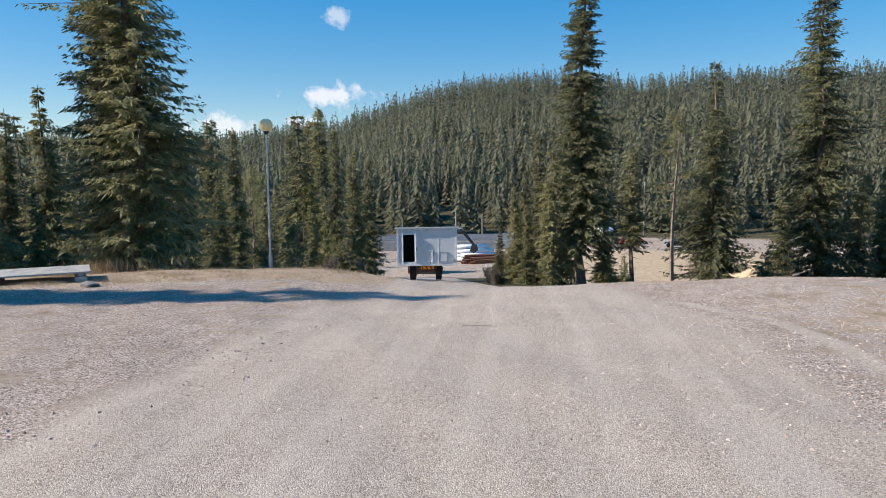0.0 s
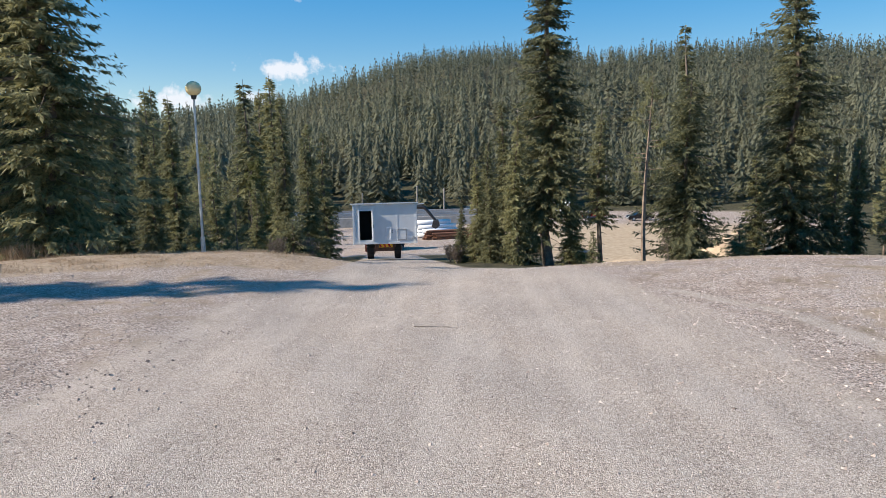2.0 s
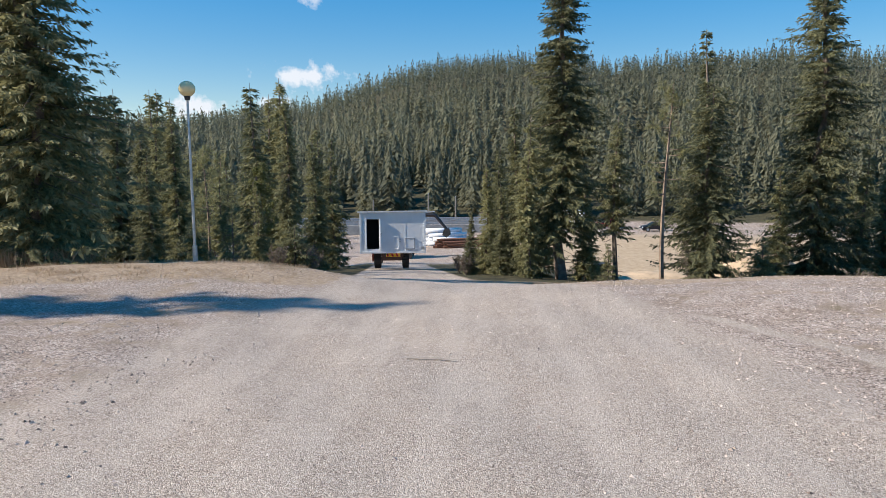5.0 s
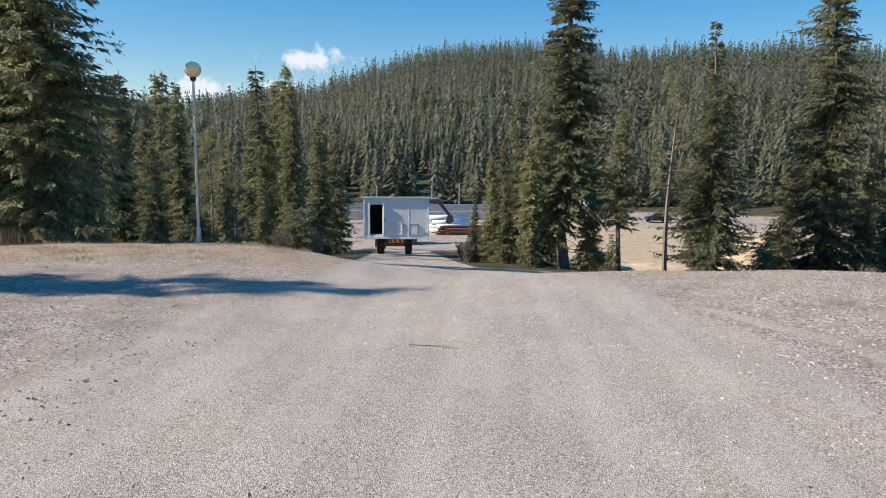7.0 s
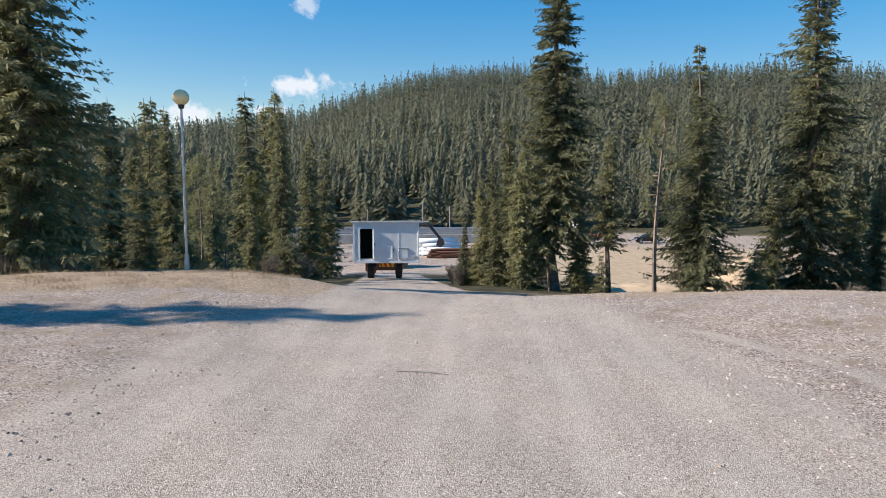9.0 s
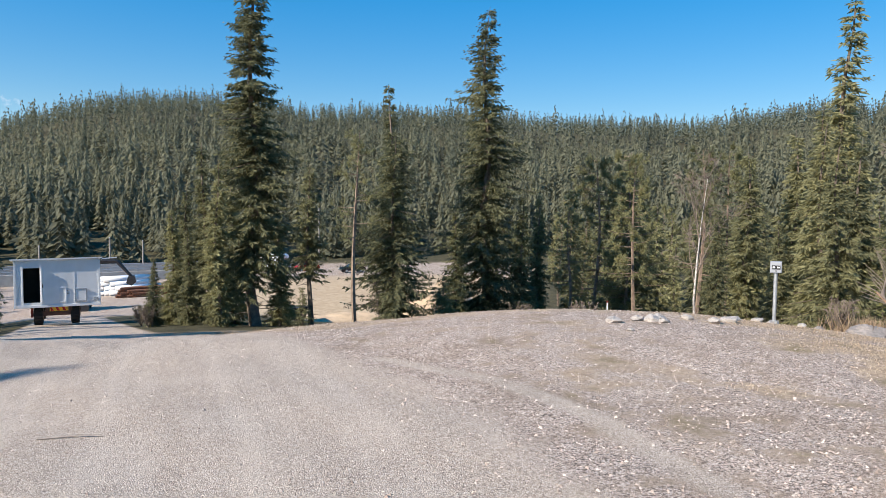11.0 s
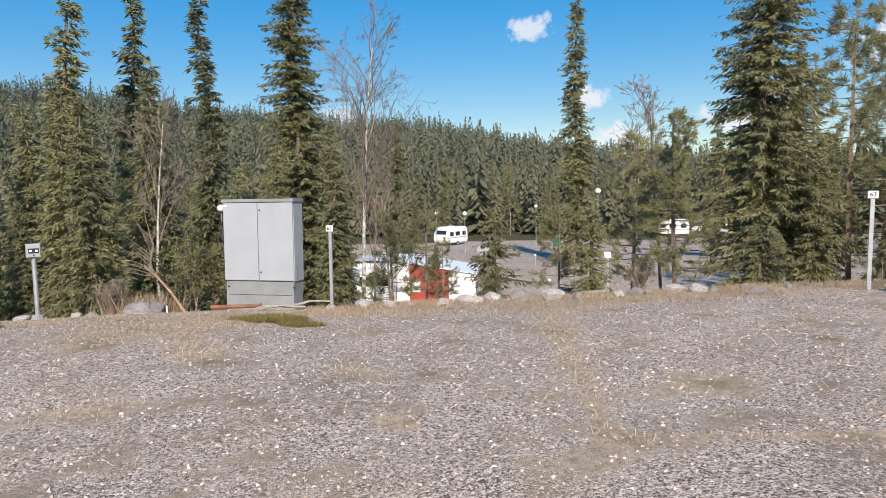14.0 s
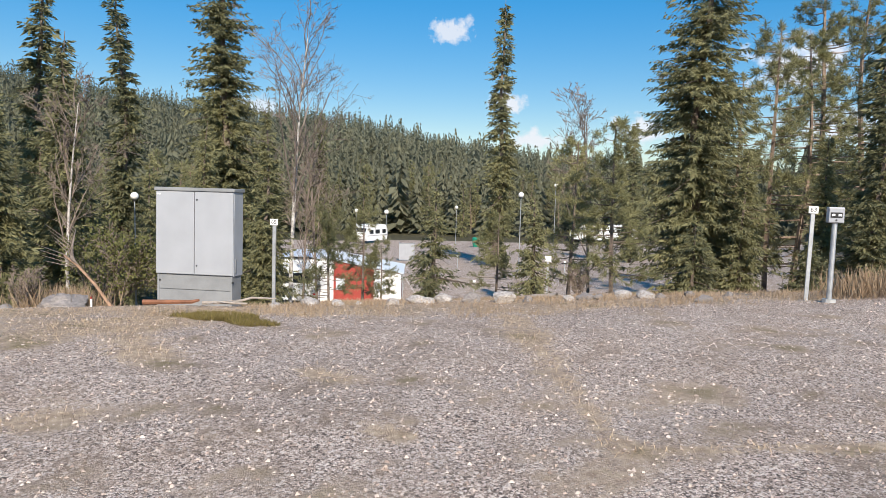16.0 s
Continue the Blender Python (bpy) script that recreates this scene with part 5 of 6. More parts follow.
# ---- caravans, tent, cars ----
def caravan(x, y, turn, z=None, ln=5.2, label="white touring caravan parked on gravel", tail=False):
    """Long axis along local x, the towing end at +x."""
    z = ground_z(x, y) if z is None else z
    ob = thing("caravan", pose(x, y, z, 0, 0, turn), label, "caravan", "parked caravans")
    h, w = 2.55, 1.12
    a = ln / 2
    shape = [(-a + 0.15, 0.42), (a - 0.25, 0.42), (a, 0.95), (a - 0.05, 1.5), (a - 0.45, 2.25), (a - 0.75, h - 0.05), (a - 1.1, h), (-a + 0.8, h), (-a + 0.35, h - 0.08), (-a + 0.05, 1.9), (-a, 0.9)]
    bm = prism(B(), shape, -w, w)
    bmesh.ops.bevel(bm, geom=list(bm.edges), offset=0.05, segments=2, affect="EDGES")
    part("body", bm, M_OFFWHITE, ob)
    for s in (-1, 1):
        for x0, x1 in ((-a + 0.5, -a + 1.3), (-a + 1.9, -a + 2.9), (a - 1.55, a - 0.75)):
            part("window", box(B(), x0, s * w - 0.012, 1.35, x1, s * w + 0.012, 1.9, 0.008), M_GLASS, ob)
        part("waist_stripe", box(B(), -a + 0.06, s * w - 0.006, 1.08, a - 0.1, s * w + 0.006, 1.16), M_CABLOW, ob)
        tr = part("tyre", rod(B(), (0, s * w - s * 0.2, 0.32), (0, s * w + s * 0.01, 0.32), 0.32, seg=24), M_TYRE, ob)
        part("rim", rod(B(), (0, s * w - s * 0.05, 0.32), (0, s * w + s * 0.018, 0.32), 0.19, seg=20), M_GALV, tr)
    fw = part("front_window", box(B(), -0.02, -0.85, -0.30, 0.02, 0.85, 0.30, 0.01), M_GLASS, ob)
    fw.matrix_basis = pose(a - 0.24, 0, 1.86, 0, -28, 0)
    bw = part("rear_window", box(B(), -0.02, -0.75, -0.25, 0.02, 0.75, 0.25, 0.01), M_GLASS, ob)
    bw.matrix_basis = pose(-a + 0.03, 0, 1.6, 0, 4, 0)
    for s in (-1, 1):
        part("tail_light", box(B(), -a + 0.02, s * 0.92 - 0.12, 0.75, -a + 0.06, s * 0.92 + 0.12, 0.88, 0.01), M_REDCAR, ob)
        part("drawbar", rod(B(), (a - 0.4, s * 0.5, 0.48), (a + 0.95, 0, 0.48), 0.035), M_FRAME, ob)
    part("roof_vent", box(B(), -0.3, -0.3, h - 0.01, 0.3, 0.3, h + 0.10, 0.03), M_OFFWHITE, ob)
    part("jockey_wheel", rod(B(), (a + 0.85, 0, 0.0), (a + 0.85, 0, 0.7), 0.03), M_FRAME, ob)
    return ob


caravan(90.6, 30.2, 160, ln=4.9, label="white caravan with side windows parked at the yard's far edge")
caravan(36.0, 18.3, 12, ln=5.0, label="white caravan with a pale tarpaulin on its roof")


def awning():
    """Tent beside the caravan: white roof, red and white walls."""
    ob = thing("awning_tent", pose(36.2, 16.0, ground_z(36.2, 16.0) - 0.03, 0, 0, 12), "red and white awning tent pitched against the caravan", "tent")
    x0, x1, y0, y1, ze, zr = -2.0, 2.1, -2.9, 1.15, 1.75, 2.50
    t = 0.03
    bm = B()
    prof = [(y1, zr), (y0 - 0.15, ze), (y0 - 0.15, ze - t), (y1, zr - t)]
    a = [bm.verts.new((x0 - 0.1, y, z)) for y, z in prof]
    b = [bm.verts.new((x1 + 0.1, y, z)) for y, z in prof]
    bm.faces.new(a)
    bm.faces.new(b[::-1])
    for k in range(4):
        bm.faces.new((a[k], b[k], b[(k + 1) % 4], a[(k + 1) % 4]))
    bmesh.ops.recalc_face_normals(bm, faces=bm.faces)
    part("roof", bm, M_OFFWHITE, ob)
    n = 6
    for k in range(n):
        ya, yb = y0 + (y1 - y0) * k / n, y0 + (y1 - y0) * (k + 1) / n
        za, zb = ze + (zr - ze) * k / n - 0.05, ze + (zr - ze) * (k + 1) / n - 0.05
        bm = B()
        vs = [bm.verts.new(p) for p in ((x0, ya, 0), (x0, yb, 0), (x0, yb, zb), (x0, ya, za), (x0 + t, ya, 0), (x0 + t, yb, 0), (x0 + t, yb, zb), (x0 + t, ya, za))]
        for q in ((0, 1, 2, 3), (4, 7, 6, 5), (0, 4, 5, 1), (1, 5, 6, 2), (2, 6, 7, 3), (3, 7, 4, 0)):
            bm.faces.new([vs[i] for i in q])
        white = k in (0, 1, 5)
        part("side_panel", bm, M_OFFWHITE if white else M_RED, ob, "white side panel" if white else "red side panel")
        if k in (1, 4):
            part("window", box(B(), x0 - 0.012, ya + 0.12, 0.85, x0 - 0.001, yb - 0.12, 1.45), M_BLUECANVAS, ob)
    for k in range(5):
        xa, xb = x0 + t + 0.02 + (x1 - x0 - 0.06) * k / 5, x0 + t + 0.01 + (x1 - x0 - 0.06) * (k + 1) / 5
        part("front_panel", box(B(), xa, y0 - t, 0, xb, y0, ze - 0.06), M_RED if k % 2 else M_OFFWHITE, ob)
    part("far_panel", box(B(), x1 - t, y0 + 0.02, 0, x1, y1, ze - 0.06), M_RED, ob)
    for q in (x0, x1):
        part("pole", rod(B(), (q, y0 - 0.1, 0), (q, y0 - 0.1, ze), 0.02), M_GALV, ob)
        part("guy_rope", rod(B(), (q, y0 - 0.1, ze), (q, y0 - 1.2, 0), 0.006, seg=5), M_SIGN, ob)


awning()
tarp_rng = np.random.default_rng(3)
bm = B()
bmesh.ops.create_grid(bm, x_segments=24, y_segments=12, size=1)
for v in bm.verts:
    v.co = Vector((v.co.x * 2.0, v.co.y * 1.1, 0.10 * noise.noise(v.co * 3.0) + 0.08 - 0.10 * abs(v.co.y) ** 4))
bmesh.ops.solidify(bm, geom=list(bm.faces), thickness=0.02)
tarp = thing("tarpaulin", pose(35.8, 18.3, ground_z(36.0, 18.3) + 2.58, 0, 0, 12), "pale blue tarpaulin draped over the caravan roof", "tarpaulin")
part("sheet", bm, M_BLUECANVAS, tarp)

farvans = ((109.3, 0.9, 86, "white caravan half hidden behind pines"), (109.4, -4.4, 80, "white caravan half hidden behind pines"))
for fx, fy, ft, fl in farvans:
    caravan(fx, fy, ft, ln=5.0, label=fl)


def car(x, y, turn, paint, label, kind="car"):
    z = ground_z(x, y)
    ob = thing(kind, pose(x, y, z, 0, 0, turn), label, "car", "parked cars")
    low = [(-2.1, 0.35), (2.1, 0.35), (2.15, 0.62), (1.95, 0.82), (1.0, 0.95), (-1.9, 0.98), (-2.15, 0.75)]
    bm = prism(B(), low, -0.87, 0.87)
    bmesh.ops.bevel(bm, geom=list(bm.edges), offset=0.06, segments=2, affect="EDGES")
    part("body", bm, paint, ob)
    top = [(-1.75, 0.96), (1.05, 0.94), (0.35, 1.38), (-0.1, 1.46), (-1.1, 1.44), (-1.55, 1.25)]
    bm = prism(B(), top, -0.72, 0.72)
    bmesh.ops.bevel(bm, geom=list(bm.edges), offset=0.05, segments=2, affect="EDGES")
    cabin = part("cabin", bm, M_GLASS, ob)
    part("roof", box(B(), -1.15, -0.68, 1.43, 0.15, 0.68, 1.475, 0.02), paint, cabin)
    for s in (-1, 1):
        for k in (-1.3, 1.32):
            tr = part("tyre", rod(B(), (k, s * 0.70, 0.32), (k, s * 0.89, 0.32), 0.32, seg=22), M_TYRE, ob)
            part("rim", rod(B(), (k, s * 0.80, 0.32), (k, s * 0.895, 0.32), 0.2, seg=18), M_GALV, tr)
        part("headlight", box(B(), 2.02, s * 0.62 - 0.16, 0.62, 2.14, s * 0.62 + 0.16, 0.74, 0.02), M_SIGN, ob)
    part("number_plate", box(B(), 2.14, -0.24, 0.42, 2.165, 0.24, 0.53), M_SIGN, ob)
    return ob


car(5.4, 122.0, -160, M_REDCAR, "small red car parked at the yard's far side")
car(12.7, 116.5, -165, M_BLACKCAR, "black car parked at the yard's far side")


def motorhome(x, y, turn):
    ob = thing("motorhome", pose(x, y, ground_z(x, y), 0, 0, turn), "white motorhome with an overcab parked behind the trees", "motorhome")
    shape = [(-3.2, 0.5), (1.2, 0.5), (1.2, 1.9), (2.4, 2.05), (2.5, 2.6), (1.9, 3.0), (-3.2, 3.0)]
    bm = prism(B(), shape, -1.12, 1.12)
    bmesh.ops.bevel(bm, geom=list(bm.edges), offset=0.06, segments=2, affect="EDGES")
    part("living_box", bm, M_OFFWHITE, ob)
    bm = prism(B(), [(1.21, 0.45), (3.1, 0.45), (3.15, 1.0), (2.3, 1.25), (1.75, 1.88), (1.21, 1.88)], -0.98, 0.98)
    bmesh.ops.bevel(bm, geom=list(bm.edges), offset=0.05, segments=2, affect="EDGES")
    part("cab", bm, M_OFFWHITE, ob)
    ws = part("windscreen", box(B(), -0.02, -0.85, -0.30, 0.02, 0.85, 0.30, 0.01), M_GLASS, ob)
    ws.matrix_basis = pose(2.06, 0, 1.56, 0, -41, 0)
    for s in (-1, 1):
        for a, b in ((-2.7, -1.7), (-0.9, 0.2)):
            part("window", box(B(), a, s * 1.12 - 0.012, 1.6, b, s * 1.12 + 0.012, 2.2, 0.01), M_GLASS, ob)
        part("side_window", box(B(), 1.35, s * 0.98 - 0.012, 1.2, 1.95, s * 0.98 + 0.012, 1.7, 0.01), M_GLASS, ob)
        for k in (-2.0, 2.3):
            tr = part("tyre", rod(B(), (k, s * 0.78, 0.34), (k, s * 1.0, 0.34), 0.34, seg=22), M_TYRE, ob)
            part("rim", rod(B(), (k, s * 0.9, 0.34), (k, s * 1.01, 0.34), 0.2, seg=18), M_GALV, tr)


motorhome(-0.2, 123.5, -25)

# second cabinet, bin and shed goods in the camping yard
ob = thing("service_cabinet", pose(58.1, 17.75, ground_z(58.1, 17.75), 0, 0, -80), "grey steel service cabinet standing in the yard", "electric cabinet")
part("body", box(B(), -0.66, 0, 0.05, 0.66, 0.4, 1.48, 0.012), M_CABINET, ob)
part("lid", box(B(), -0.69, -0.03, 1.48, 0.69, 0.43, 1.54, 0.012), M_CABLOW, ob)
for s in (-0.33, 0.33):
    part("door", box(B(), s - 0.31, -0.015, 0.12, s + 0.31, 0.0, 1.44, 0.006), M_CABINET, ob)
ob = thing("waste_bin", pose(85.9, 15.2, ground_z(85.9, 15.2), 0, 0, 10), "green plastic waste bin at the wood's edge", "bin")
bm = B()
rod(bm, (0, 0, 0.05), (0, 0, 1.05), 0.42, 0.52, seg=8)
part("tub", bm, M_TEAL, ob)
part("lid", ball(B(), (0, 0, 1.05), 0.54, 0.35, 16, 8), M_TEAL, ob)


# ---- the yard by the bridge ----
def wrapped_pipes():
    g = np.random.default_rng(12)
    base = (-18.0, 95.6)
    for row in range(4):
        for k in range(9 - 2 * row):
            px = base[0] - 3.1 + 0.62 * (k + row) + g.uniform(-0.04, 0.04)
            z = ground_z(*base) + 0.32 + row * 0.56
            ob = thing("wrapped_roll", pose(px, base[1] + g.uniform(-0.3, 0.3), z, 0, 0, -62 + g.uniform(-3, 3)), "white plastic-wrapped roll in a stack", "roll", "stacked wrapped rolls")
            bm = rod(B(), (0, -2.8, 0), (0, 2.8, 0), 0.33, seg=18)
            for f in bm.faces:
                f.smooth = len(f.verts) == 4
            part("wrap", bm, M_WRAP, ob)
            for s in (-1, 1):
                part("end_cap", rod(B(), (0, s * 2.78, 0), (0, s * 2.83, 0), 0.26, seg=14), M_WRAPEND, ob)


wrapped_pipes()
log_rng = np.random.default_rng(8)
for row in range(4):
    for k in range(7 - row):
        lx, ly = -16.3 + 0.36 * (k + row / 2), 93.0 + log_rng.uniform(-0.4, 0.4)
        ob = thing("rusty_pipe", pose(lx, ly, ground_z(-16, 93) + 0.17 + 0.3 * row, 0, 0, -62 + log_rng.uniform(-3, 3)), "rust-brown pipe in a stack", "pipe", "stacked rusty pipes")
        part("tube", rod(B(), (0, -2.6, 0), (0, 2.6, 0), 0.17, seg=12), M_LOG, ob)
        # the pipe is solid; a black disc paints the shade of its hollow
        part("bore_shade", rod(B(), (0, -2.605, 0), (0, -2.55, 0), 0.12, seg=12), M_INK, ob)

wall_z = -9.0
bridge = thing("bridge_railing", pose(-22, 111.8, wall_z, 0, 0, 13.7), "grey concrete bridge edge with a steel railing", "railing")
part("edge_beam", box(B(), -24, -0.25, -0.8, 16, 0.25, 0.95, 0.03), M_CONC, bridge)
for k in range(21):
    part("post", box(B(), -24 + 2 * k, -0.06, 0.95, -23.88 + 2 * k, 0.06, 2.15, 0.01), M_GALV, bridge)
for z in (1.32, 1.72, 2.12):
    part("rail", rod(B(), (-24, 0, z), (16, 0, z), 0.055, seg=8), M_GALV, bridge)
part("mesh_panel", box(B(), -24, 0.065, 1.0, 16, 0.08, 2.1), M_GALV, bridge, "pale sheet panel behind the posts")

for px, py, top in ((-24.4, 115.7, -3.2), (-34.0, 115.2, -4.4), (-20.2, 118.5, -3.8), (8.5, 138, 1.5), (-3.0, 135, -1.0)):
    z = ground_z(px, py)
    ob = thing("utility_pole", pose(px, py, z), "grey wooden utility pole beyond the yard", "pole", "utility poles")
    part("pole", rod(B(), (0, 0, -0.3), (0, 0, top - z), 0.15, 0.11, seg=12), M_WOODPOLE, ob)
    part("cap", rod(B(), (0, 0, top - z), (0, 0, top - z + 0.12), 0.13, 0.02, seg=12), M_GALV, ob)


def excavator():
    x, y = -21.0, 82.0
    z = ground_z(x, y)
    ob = thing("excavator", pose(x, y, z, 0, 0, 8), "excavator with a black boom and yellow body", "excavator")
    for s in (-1, 1):
        bm = prism(B(), [(-1.9, 0.12), (-1.6, 0.0), (1.6, 0.0), (1.9, 0.12), (2.0, 0.5), (1.7, 0.85), (-1.7, 0.85), (-2.0, 0.5)], s * 1.2 - 0.25, s * 1.2 + 0.25)
        part("track", bm, M_EXC, ob)
    part("turntable", rod(B(), (0, 0, 0.7), (0, 0, 1.0), 0.9, seg=24), M_EXC, ob)
    bm = box(B(), -2.2, -1.25, 1.0, 1.3, 1.25, 2.1, 0.08)
    part("upper_body", bm, M_YELLOW, ob)
    cb = part("cab", box(B(), 0.1, -1.25, 2.08, 1.4, -0.25, 3.3, 0.08), M_YELLOW, ob)
    part("window", box(B(), 0.25, -1.27, 2.35, 1.25, -1.24, 3.1, 0.01), M_GLASS, cb)
    prof = [(0.9, 2.2, 0.26), (2.0, 4.5, 0.28), (3.0, 5.15, 0.28), (4.4, 5.1, 0.22), (4.8, 5.0, 0.18)]
    bm = B()
    for a, b in zip(prof, prof[1:]):
        rod(bm, (a[0], 0.1, a[1] + 0.1), (b[0], 0.1, b[1] + 0.1), a[2], b[2], seg=8)
    part("boom", bm, M_EXC, ob)
    part("dipper", rod(B(), (4.6, 0.1, 5.2), (6.0, 0.1, 3.5), 0.22, 0.16, seg=8), M_EXC, ob)
    part("ram", rod(B(), (2.6, 0.1, 5.4), (4.6, 0.1, 5.6), 0.08, seg=8), M_GALV, ob)
    bm = prism(B(), [(5.7, 3.5), (6.3, 3.6), (6.5, 2.9), (6.0, 2.5), (5.5, 2.8)], -0.45, 0.65)
    part("bucket", bm, M_EXC, ob)


excavator()

# dark skip and sand heap below the bank
ob = thing("skip_container", pose(1.4, 47.3, ground_z(1.4, 47.3), 0, 0, 15) @ Matrix.Scale(0.62, 4), "dark steel skip beside the sandy yard", "container")
bm = prism(B(), [(-1.1, 0.1), (1.1, 0.1), (1.5, 1.35), (-1.5, 1.35)], -0.8, 0.8)
part("tub", bm, M_EXC, ob)
part("rim", box(B(), -1.55, -0.86, 1.35, 1.55, 0.86, 1.43, 0.01), M_EXC, ob)


def heap(name, x, y, rx, ry, h, material, label, seed):
    """A loose heap with an uneven top."""
    n, k = 26, 48
    vs, fs = [], []
    for r in range(n):
        for a in range(k):
            u, t = (r / (n - 1)), 2 * math.pi * a / k
            q = Vector((math.cos(t) * u * rx, math.sin(t) * u * ry, 0))
            z = h * max(0.0, 1 - u ** 1.2) ** 1.0
            z *= 0.82 + 0.36 * noise.noise(Vector((q.x * 0.5 + seed, q.y * 0.5, 0)))
            z += 0.10 * h * noise.noise(Vector((q.x * 1.7, q.y * 1.7, seed))) * (1 - u)
            vs.append((x + q.x, y + q.y, ground_z(x + q.x, y + q.y) + z - 0.05 * u))
    for r in range(n - 1):
        for a in range(k):
            fs.append((r * k + a, (r + 1) * k + a, (r + 1) * k + (a + 1) % k, r * k + (a + 1) % k))
    ob = new(name, mesh_from(name, np.array(vs), np.array(fs), material, True))
    return tagged(ob, label, "heap", kind="")


heap("sandpile", 10.4, 44.5, 4.2, 3.2, 3.1, M_SAND, "heap of pale sand below the bank", 3)
heap("sandpile", 5.5, 50.0, 6.0, 2.6, 0.9, M_SAND, "low spread of pale sand in the yard", 9)
heap("earth_heap", 26.0, 40.0, 2.0, 1.6, 1.3, M_ROCKD, "brown earth heap among the trees", 5)


# ---- stones, sticks and ground litter ----
def stone_mesh(seed, material, rough=0.28):
    g = np.random.default_rng(seed)
    bm = bmesh.new()
    bmesh.ops.create_icosphere(bm, subdivisions=3, radius=1)
    off = Vector(g.uniform(-20, 20, 3))
    cuts = [Vector(g.normal(0, 1, 3)).normalized() for _ in range(7)]
    lim = g.uniform(0.60, 0.85, 7)
    for v in bm.verts:
        d = v.co.normalized()
        r = 1 + rough * noise.noise(d * 1.4 + off) + 0.10 * noise.noise(d * 4 + off)
        for c, m in zip(cuts, lim):
            p = d.dot(c) * r
            if p > m:
                r *= m / p
        v.co = d * r
    me = bpy.data.meshes.new("stone")
    bm.to_mesh(me)
    bm.free()
    me.materials.append(material)
    return me


STONES = [stone_mesh(s, M_ROCK) for s in range(6)] + [stone_mesh(s, M_ROCKD) for s in range(20, 23)]
stone_rng = np.random.default_rng(44)


def stone(x, y, size, flat=0.6, kind=None, label="pale rough stone lying along the gravel edge"):
    me = STONES[int(stone_rng.integers(0, 6)) if kind is None else kind]
    ob = new("stone", me)
    s = size / 2
    long = stone_rng.uniform(1.0, 1.45)
    ob.matrix_basis = pose(x, y, ground_z(x, y) + s * flat * 0.45, 0, 0, float(stone_rng.uniform(0, 360))) @ Matrix.Diagonal((s * long, s, s * flat, 1))
    return tagged(ob, label, "stone", "stones along the edge")


# the row along the camping edge, and the loose group on the hump
for x, y, size, kind in ((10.9, 9.0, 0.26, None), (11.15, 8.55, 0.42, None), (11.25, 8.15, 0.30, None), (11.35, 7.85, 0.20, None), (11.45, 7.35, 0.34, None), (11.55, 7.0, 0.38, None), (11.60, 6.83, 0.30, None),
                         (11.75, 6.62, 0.42, None), (11.9, 6.2, 0.45, 7), (12.1, 5.72, 0.52, None), (12.2, 5.35, 0.26, 7), (12.25, 4.72, 0.26, None), (12.3, 4.45, 0.34, 8), (12.3, 4.25, 0.26, 6),
                         (12.35, 3.9, 0.42, None), (12.3, 3.55, 0.36, None), (12.2, 3.35, 0.22, 7), (11.45, 2.85, 0.30, 8), (12.4, 2.9, 0.24, 8), (12.5, 2.3, 0.22, 7)):
    stone(x, y, size * 0.66, 0.70, kind)
for x, y, size in ((5.40, 11.65, 0.30), (5.85, 11.80, 0.26), (6.05, 11.70, 0.34), (6.22, 11.80, 0.30), (6.15, 11.55, 0.2), (6.7, 11.78, 0.22), (6.95, 11.45, 0.26), (7.35, 11.65, 0.30), (7.7, 12.0, 0.24), (8.4, 12.3, 0.26), (8.9, 12.6, 0.22), (5.3, 11.0, 0.14), (9.2, 12.2, 0.2)):
    stone(x, y, size * 0.8, 0.55, None, "pale flat stone on the gravel hump")
stone(10.7, 12.3, 0.7, 0.5, 8, "large grey boulder in the grass beside the cabinet")
stone(10.2, 12.9, 0.30, 0.5, 7, "grey boulder in the grass beside the cabinet")
stone(-9.6, 11.0, 0.42, 0.35, 7, "flat dark stone in the dry grass")


def fallen(name, pts, r, material, label, twigs=0, seed=0):
    g = np.random.default_rng(seed)
    pts = np.array([(x, y, ground_z(x, y) + dz) for x, y, dz in pts])
    paths = [(pts, np.linspace(r, r * 0.5, len(pts)))]
    for k in range(twigs):
        u = g.uniform(0.2, 1) * (len(pts) - 1)
        p = np.array([np.interp(u, np.arange(len(pts)), pts[:, i]) for i in range(3)])
        paths.append((np.stack([p, p + g.normal(0, 0.25, 3) + np.array([0, 0, 0.15])]), [r * 0.35, 0.003]))
    v, f = tubes(paths, 6)
    ob = new(name, mesh_from(name, v, f, material))
    return tagged(ob, label, "branch")


bent = fallen("bent_branch", [(11.2, 11.9, 0.03), (11.25, 12.2, 0.40), (11.35, 12.6, 0.76), (11.5, 12.95, 0.95)], 0.028, M_STICK, "broken orange-brown branch leaning by the cabinet", 0, 1)
for k in range(12):
    twig = np.array([(x, y, ground_z(11.3, 12.5) + dz) for x, y, dz in ((11.35, 12.5 + 0.02 * k, 0.70 + 0.012 * k), (11.45 + 0.03 * k, 12.95, 0.72 + 0.05 * k), (11.5 + 0.05 * k, 13.3 + 0.10 * (k % 4), 0.76 + 0.085 * k))])
    part("twig", mesh_from("twig", *tubes([(twig, [0.011, 0.007, 0.003])], 5), M_TWIG), M_TWIG, bent, "thin grey twig")
fallen("rusty_pipe_piece", [(10.55, 10.9, 0.05), (10.7, 10.2, 0.06), (10.72, 10.1, 0.09)], 0.04, M_LOG, "rust-brown pipe lying before the cabinet", 0, 2)
